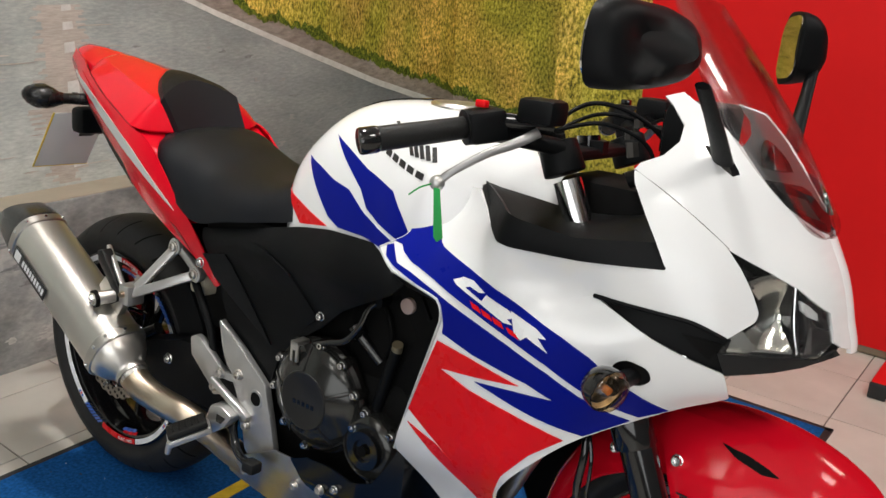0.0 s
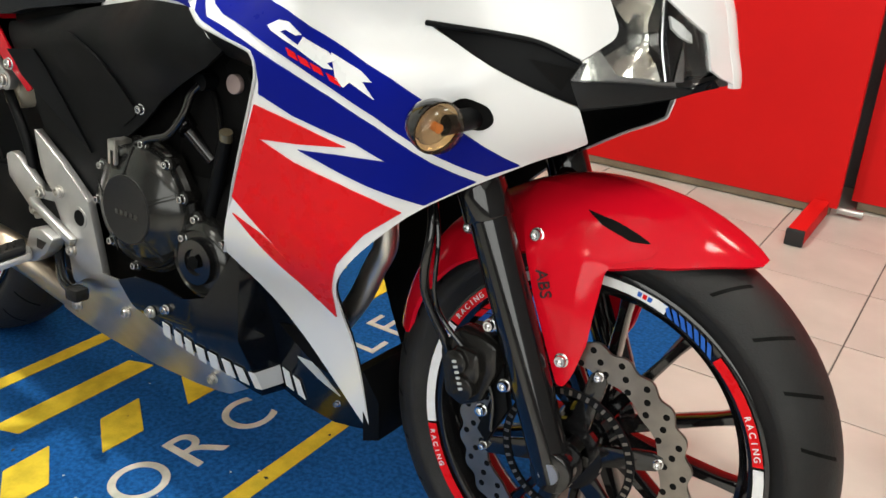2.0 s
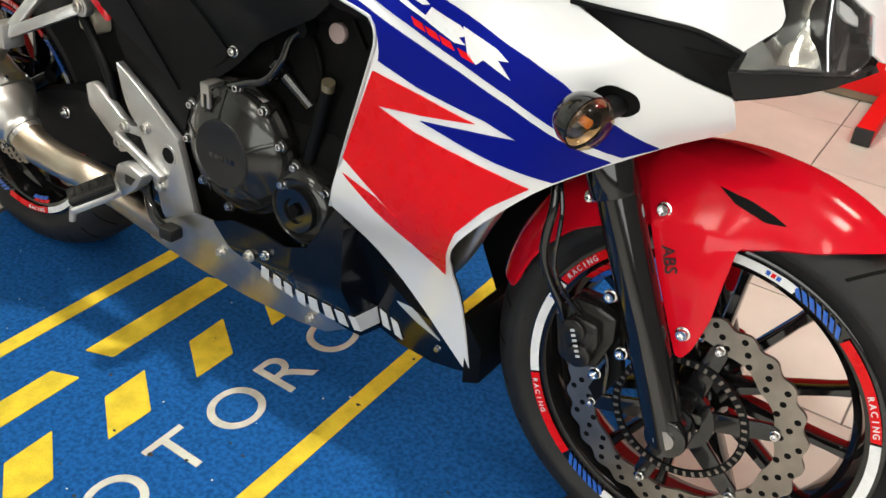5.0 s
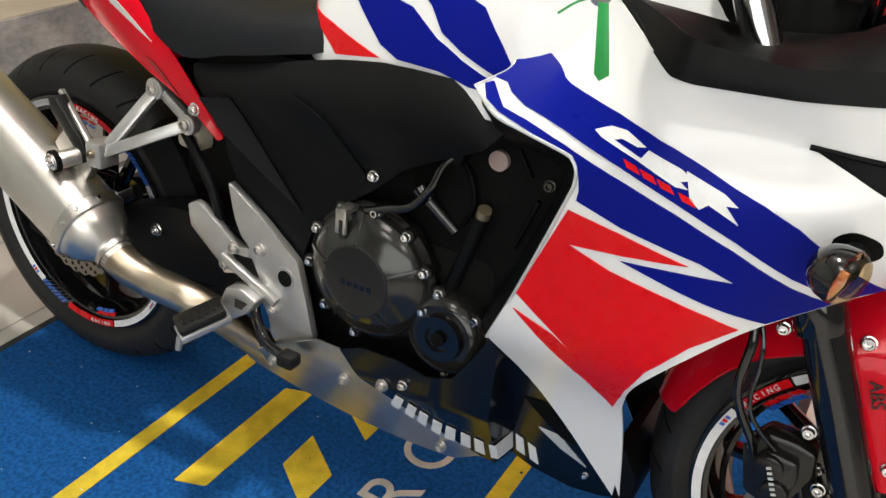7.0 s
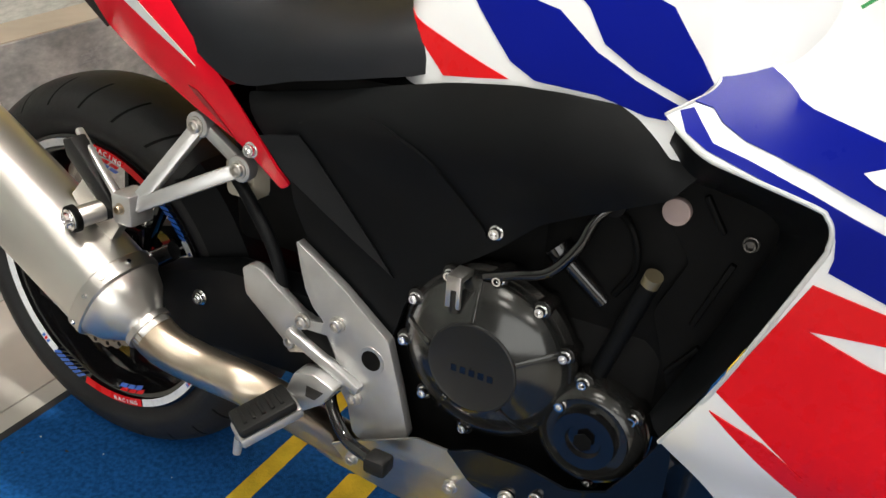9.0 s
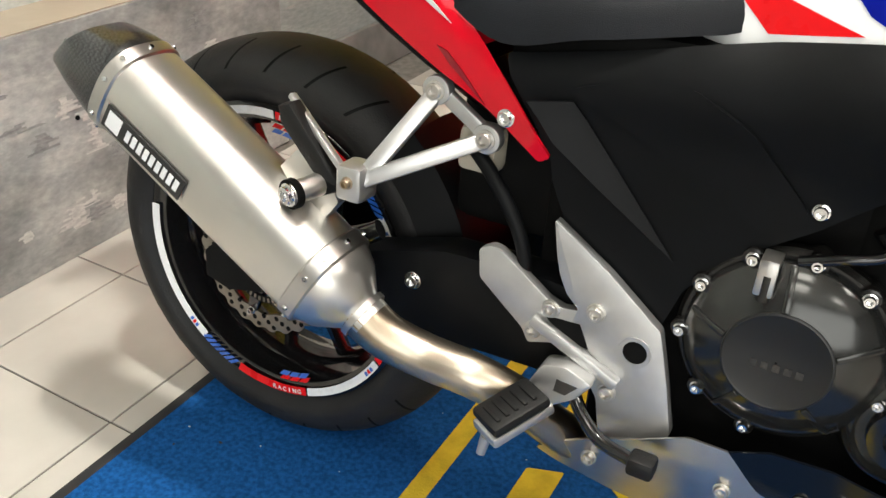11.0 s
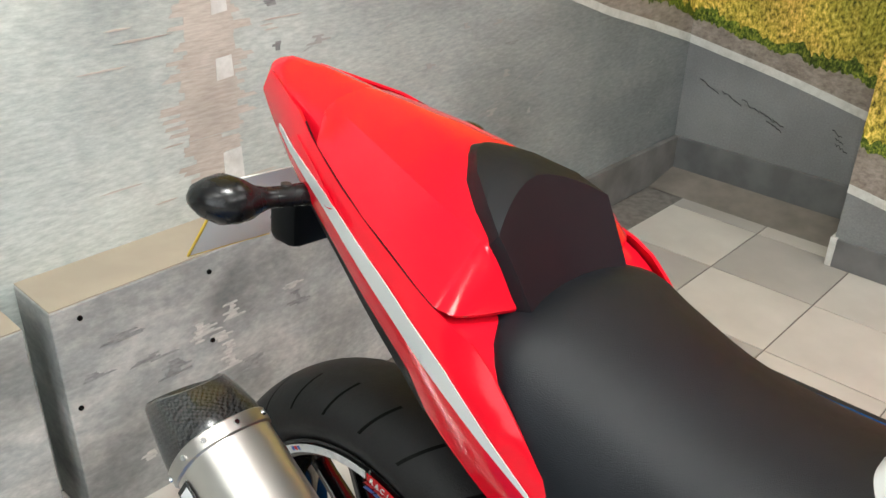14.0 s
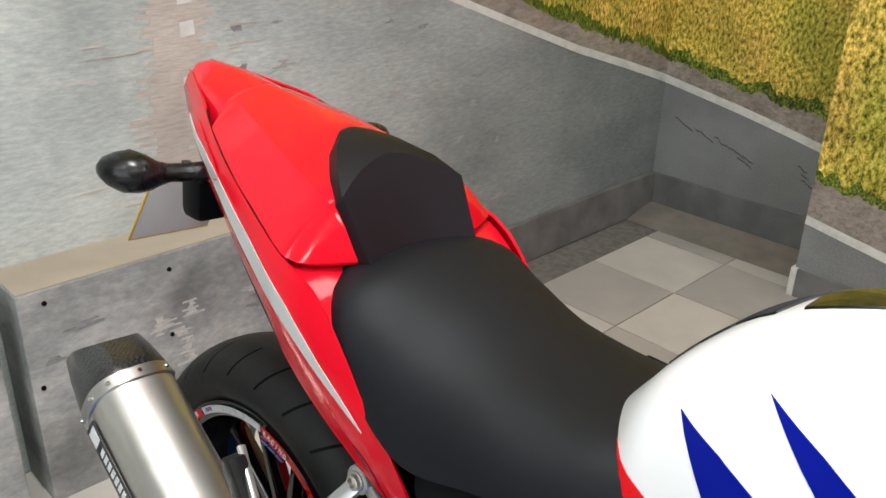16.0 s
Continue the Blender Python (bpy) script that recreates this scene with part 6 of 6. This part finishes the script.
for s in (-1, 1):
    y = .112 * s
    part("lower_leg", rod((1.421, y * 1.04, .282), (1.290, y * 1.04, .584), .0245, .026, 28), BLACKG, fd, "gloss black fork leg")
    part("leg_top", rod((1.291, y * 1.04, .577), (1.268, y * 1.04, .630), .030, seg=28, bevel=.003), BLACKG, fd)
    part("stanchion", rod((1.276, y, .61), (1.128, y, .920), .0205, seg=28), CHROME, fd, "chromed fork tube")
    part("axle_clamp", rod((1.421, y * .85, .296), (1.421, y * 1.22, .296), .027, seg=28, bevel=.003), BLACKG, fd)
    part("axle_end", rod((1.421, y * 1.21, .296), (1.421, y * 1.25, .296), .013, seg=20), STEEL, fd)
part("lower_yoke", box(1.19, 1.26, -.13, .13, .66, .70, .01), BLACKM, fd)
for s in (-1, 1):
    part("yoke_clamp", rod((1.124, .112 * s, .928), (1.104, .112 * s, .970), .030, .028, seg=28, bevel=.004), BLACKM, fd, "black fork clamp")
    part("fork_cap", rod((1.104, .112 * s, .968), (1.098, .112 * s, .982), .016, seg=6), BLACKG, fd)

MG = new("front_mudguard")
MG.parent = bike
tagged(MG, "glossy red front mudguard with black lettering")
def guard(a):
    """Half width, radius and side drop of the mudguard at the angle a (degrees)."""
    f = (a - 59) / 109
    g = lambda xs, ys: float(np.interp(f, xs, ys))
    return g([0, .03, .1, .3, .6, .85, 1], [.014, .040, .066, .088, .085, .075, .05]), g([0, .15, .4, .7, 1], [.322, .329, .335, .328, .312]), g([0, .02, .13, .25, .5, .7, 1], [.004, .012, .056, .086, .075, .055, .035])


def guard_side(x, z):
    dx, dz = x - FW[0], z - FW[2]
    w, r, drop = guard(min(max(math.degrees(math.atan2(dz, dx)), 59), 168))
    t = min(max((r - math.hypot(dx, dz)) / drop, 0), 1) ** (1 / 2.6)
    k = min(max((.595 - z) / .12, 0), 1) * min(max((1.475 - x) / .07, 0), 1)
    return -w * t - .014 * k * k * (3 - 2 * k)


rings = []
for a in np.linspace(59, 168, 40):
    wv, r, drop = guard(a)
    ring = []
    for dr in (0, -.004):
        row = []
        for t in np.linspace(-1, 1, 21):
            rr = r + dr - drop * abs(t) ** 2.6
            row.append((FW[0] + rr * math.cos(radians(a)), t * (wv + dr), FW[2] + rr * math.sin(radians(a))))
        ring += row if dr == 0 else row[::-1]
    rings.append(ring)
part("shell", loft(rings), RED, MG)
for s in (-1, 1):
    FL = [(x + .004, z + .007) for x, z in curved([(1.300, .578), (1.300, .598), (1.315, .607), (1.36, .611), (1.42, .612), (1.45, .600), (1.472, .582), (1.474, .562), (1.455, .553), (1.436, .546)], 2) + [(1.427, .536), (1.424, .492), (1.422, .446), (1.412, .402), (1.404, .386), (1.395, .386), (1.372, .435), (1.349, .487), (1.327, .537)]]
    fl = part("side_flap", sheet(FL, guard_side, off=.0012, thick=.005, r=.006, side=-s, step=.010), RED, MG)
    # near-black sheet paints the slot's shade on the uncut flap
    part("slot", sheet([(1.388, .601), (1.424, .596), (1.455, .587), (1.472, .580), (1.448, .578), (1.412, .589)], guard_side, off=.0022, thick=.002, side=-s, step=.008, r=.004), DEEP, fl)
    if s < 0:
        bolt((1.340, guard_side(1.340, .562) - .001, .562), .0072, (0, -1, .15), fl)
        bolt((1.402, guard_side(1.402, .427) - .001, .427), .0072, (0, -1, 0), fl)
letters("ABS", .021, Matrix.Translation((1.364, guard_side(1.364, .512) - .0045, .512)) @ pose(0, 0, 0, 90, 0, 0) @ pose(0, 0, 0, 0, 0, -70), INK, MG, "lettering", .001, "black lettering")
bolt((1.251, -.088, .551), .0065, (0, -1, 0), MG)

CAL = [(x - .003, z) for x, z in [(1.250, .400), (1.272, .432), (1.306, .432), (1.331, .425), (1.334, .392), (1.318, .346), (1.290, .330), (1.264, .340)]]
cal = part("front_caliper", merge(merge(plate(CAL, -.128, -.090, .007, r=.006), plate([(1.262, .395), (1.278, .418), (1.312, .414), (1.317, .385), (1.300, .352), (1.276, .352)], -.142, -.124, .007, r=.006)), merge(rod((1.283, -.148, .398), (1.283, -.12, .398), .016, seg=24, bevel=.003), rod((1.296, -.148, .366), (1.296, -.12, .366), .016, seg=24, bevel=.003))), ENGINE, bike, "black two-piston front brake caliper")
for k in range(6):
    part("maker_bar", box(-.0016, .0016, -.0006, .0006, -.0028, .0028, m=Matrix.Translation((1.283 + .0026 * k, -.1488, .400 - .0066 * k)) @ Matrix.Rotation(radians(68), 4, "Y")), SILVERDECAL, cal)
for p in ((1.311, .448), (1.340, .377), (1.313, .333)):
    bolt((p[0], -.118, p[1]), .0068, (0, -1, 0), cal)
part("caliper_bracket", plate([(1.30, .42), (1.325, .42), (1.345, .34), (1.32, .285), (1.305, .30), (1.32, .35)], -.112, -.098, .002), BLACKM, bike)
part("brake_hose", tube([(1.19, -.10, .62), (1.225, -.135, .56), (1.225, -.14, .48), (1.255, -.13, .415), (1.262, -.12, .39)], .006, 10), BLACKG, bike)
part("sensor_wire", tube([(1.20, -.11, .62), (1.238, -.14, .55), (1.245, -.14, .46), (1.30, -.13, .40), (1.325, -.12, .36), (1.33, -.12, .31)], .003, 8), BLACKG, bike)


# ---- cockpit ----
LEVER = mat("grey_lever", (.30, .30, .305), .35, metal=.7, vary=.08)
hb = new("handlebar")
hb.parent = bike
for s in (-1, 1):
    y = lambda v: v * s
    g0, g1 = Vector((.960, y(.345), .960)), Vector((1.037, y(.235), .985))
    d = (g1 - g0).normalized()
    gr = part("grip", rod(g0 + d * .012, g1, .0165, .0150, 28, bevel=.003), GRIP, hb, "black rubber grip")
    part("bar_end", rod(g0 - d * .014, g0 + d * .014, .0178, seg=28, bevel=.004), BLACKG, hb, "black bar-end weight")
    part("clip_on", rod(g1, (1.12, y(.125), .965), .012, seg=20), BLACKM, hb)
    sw = part("switch_box", merge(box(-.026, .026, -.022, .022, -.026, .028, .008, m=Matrix.Translation(g1 + d * .02) @ axis_turn(d)), rod(g1 - d * .006, g1 + d * .004, .024, seg=24)), BLACKM, hb, "black switch housing")
    part("rocker", box(-.008, .008, -.006, .006, -.004, .006, .002, m=Matrix.Translation(g1 + d * .016 + Vector((0, 0, .028)))), REDDECAL if s < 0 else BLACKG, sw)
    part("reservoir", box(1.090, 1.145, y(.185) - .024, y(.185) + .024, .998, 1.032, .008), BLACKM, hb, "black fluid reservoir")
    part("master_cylinder", rod((1.06, y(.22), .998), (1.12, y(.16), .995), .012), BLACKG, hb)
    lvr = part("lever", tube([(1.118, y(.19), .988), (1.100, y(.215), .972), (1.078, y(.245), .957), (1.050, y(.275), .932), (1.034, y(.285), .916)], [.0075, .007, .006, .0052, .006], 12, 8, flat=.6), LEVER, hb, "grey alloy lever")
    bm = bmesh.new()
    bmesh.ops.create_uvsphere(bm, u_segments=20, v_segments=12, radius=.0105, matrix=Matrix.Translation((1.032, y(.286), .913)))
    part("lever_ball", bm, ALU, lvr)
    if s < 0:
        tag_m = [(1.034, .908), (1.044, .908), (1.056, .845), (1.047, .838), (1.041, .844)]
        part("price_tag", plate(tag_m, -.296, -.2945, .0004), GREEN, lvr, "green plastic tag")
        part("tag_tie", tube([(1.03, -.297, .912), (1.015, -.300, .905), (1.0, -.303, .893)], .0012, 6), GREEN, lvr)
    part("cable", tube([(1.12, y(.16), .99), (1.17, y(.11), 1.005), (1.22, y(.07), .98), (1.235, y(.06), .92), (1.22, y(.06), .84)], .003, 8), BLACKM, hb)
part("top_yoke", merge(box(1.065, 1.125, -.10, .10, .942, .960, .008), rod((1.11, 0, .95), (1.11, 0, .97), .018, seg=6)), BLACKM, hb)
for k, (y0, y1, top) in enumerate(((-.15, -.02, 1.03), (-.12, .05, 1.015))):
    part("hose", tube([(1.10, y0, .985), (1.15, y0 * .7 + y1 * .3, top), (1.21, y0 * .3 + y1 * .7, top - .02), (1.245, y1, .95), (1.24, y1, .86)], .0032 - .0004 * k, 8), BLACKM, hb)
for yy, zz in ((-.065, .985), (-.04, 1.0), (.03, .99)):
    part("clamp_bolt", rod((1.19, yy, zz), (1.188, yy, zz + .012), .007, seg=6), DISC2, hb)
part("ignition_lock", rod((1.10, 0, .945), (1.095, 0, .975), .018), BLACKG, hb)
dash = part("instrument_panel", box(1.235, 1.30, -.075, .075, .955, 1.045, .014), BLACKM, bike, "black instrument housing")
part("display", box(1.230, 1.2345, -.055, .055, .975, 1.03), BLACKG, dash)
part("dash_stay", merge(rod((1.20, -.07, .93), (1.29, -.05, .98), .012), rod((1.20, .07, .93), (1.29, .05, .98), .012)), BLACKM, bike)
part("dash_bolt", rod((1.21, -.09, .965), (1.205, -.09, .985), .009, seg=6), DISC2, bike)
part("steering_head", box(1.08, 1.24, -.06, .06, .70, .92, .02), DEEP, bike)
part("nose_bracket", box(1.26, 1.42, -.06, .06, .74, .95, .02), DEEP, bike)

# mirrors
for s in (-1, 1):
    mr = new("mirror")
    mr.parent = bike
    turn_m = Matrix.Translation((.038, .012, .008)) if s < 0 else Matrix.Translation((1.308, .262, 1.133)) @ pose(0, 0, 0, 0, 0, 34) @ Matrix.Scale(.62, 4, (0, 1, 0)) @ Matrix.Scale(.62, 4, (1, 0, 0)) @ Matrix.Scale(1.22, 4, (0, 0, 1)) @ Matrix.Translation((-1.27, -.345, -1.102))
    tagged(mr, "matt black mirror on a slim stalk")
    fy = .118 if s < 0 else .125
    part("foot", loft([[(1.340 + a * .024 * k - .020 * t, s * (fy + .011 * k * b + .015 * t), .970 + t * .05) for a, b in ((1, 0), (.7, .7), (0, 1), (-.7, .7), (-1, 0), (-.7, -.7), (0, -1), (.7, -.7))] for t, k in ((-.3, .5), (-.25, 1.0), (.1, 1.0), (.4, .8), (.6, .5))]), BLACKG, mr, "gloss black foot")
    if s < 0:
        st = [(1.344, -.130, .985), (1.350, -.178, 1.014), (1.354, -.226, 1.044), (1.356, -.274, 1.075)]
    else:
        st = [(1.352, .132, .985), (1.347, .170, 1.022), (1.341, .207, 1.062), (1.335, .243, 1.10)]
    part("stalk", tube(st, [.014, .012, .010, .009], 14, 6, flat=.55), BLACKM, mr)
    shell = []
    for t, kx in ((0, .90), (.08, 1.0), (.35, .99), (.65, .93), (.85, .80), (.96, .60), (1.0, .35)):
        ring = []
        for a in np.linspace(0, 2 * math.pi, 32, endpoint=False):
            c, sn = math.cos(a), math.sin(a)
            yy = .345 + .076 * kx * math.copysign(abs(c) ** .55, c)
            zz = 1.102 + (.045 + .006 * c) * kx * math.copysign(abs(sn) ** .6, sn) - .006 * c
            ring.append((1.238 + .062 * t + .02 * c * (1 - t) - .018 * c - .012 * t * sn, s * yy, zz))
        shell.append(ring)
    part("shell", loft(shell), BLACKM, mr, "matt black mirror shell", m=turn_m)
    bm = bmesh.new()
    bm.faces.new([bm.verts.new((1.2365, s * (.345 + .068 * math.copysign(abs(math.cos(a)) ** .55, math.cos(a))), 1.102 + .039 * math.copysign(abs(math.sin(a)) ** .6, math.sin(a)) - .006 * math.cos(a))) for a in np.linspace(0, 2 * math.pi, 32, endpoint=False)])
    ex_ = bmesh.ops.extrude_face_region(bm, geom=list(bm.faces))
    bmesh.ops.translate(bm, vec=(.002, 0, 0), verts=[g for g in ex_["geom"] if isinstance(g, bmesh.types.BMVert)])
    part("mirror_glass", solid(bm), MIRROR, mr, "silvered mirror glass", m=turn_m)

# front indicators
for s in (-1, 1):
    fi = new("front_indicator")
    fi.parent = bike
    tagged(fi, "smoked indicator with an amber lens")
    # near-black sheet paints the shade round the indicator's stem
    part("recess", sheet([(1.272, .714), (1.290, .728), (1.318, .720), (1.323, .704), (1.308, .692), (1.284, .696)], fair, off=.001, thick=.002, side=-s, r=.01), DEEP, fi)
    part("stem", rod((1.300, s * .17, .706), (1.295, s * .246, .704), .012), BLACKM, fi)
    fm = Matrix.Translation((1.293, s * .254, .702)) @ pose(0, 0, 0, 0, 10, s * 17)
    ring_ = lambda t, r: [fm @ Vector((t, r * math.cos(a), r * .92 * math.sin(a))) for a in np.linspace(0, 2 * math.pi, 32, endpoint=False)]
    part("shell", loft([ring_(t, r) for t, r in ((-.030, .004), (-.028, .014), (-.020, .024), (-.010, .029), (0, .0305), (.004, .0305), (.004, .028), (-.004, .026))]), BLACKG, fi, "gloss black indicator shell")
    part("reflector", loft([ring_(t, r) for t, r in ((.004, .0285), (.001, .027), (-.006, .022), (-.012, .013), (-.014, .003), (-.016, .003), (-.014, .015), (-.008, .024), (.0, .0283), (.004, .0285))], caps=False), BOWL, fi, "faceted silver reflector bowl")
    bulb = [fm @ Vector((-.012 + .018 * k, .0, .0)) for k in (0, 1)]
    part("bulb", rod(tuple(bulb[0]), tuple(bulb[1]), .005), BULB, fi, "small amber bulb")
    lens = part("lens", loft([ring_(t, r) for t, r in ((.002, .0294), (.0045, .0298), (.010, .0285), (.016, .024), (.020, .016), (.022, .004))]), ORANGE, fi, "clear crystal lens")
    lens.visible_shadow = False

# side stand on the far side
part("side_stand", tube([(.60, .13, .25), (.585, .20, .13), (.565, .275, -.034)], .012, 12), BLACKM, bike, "black side stand")
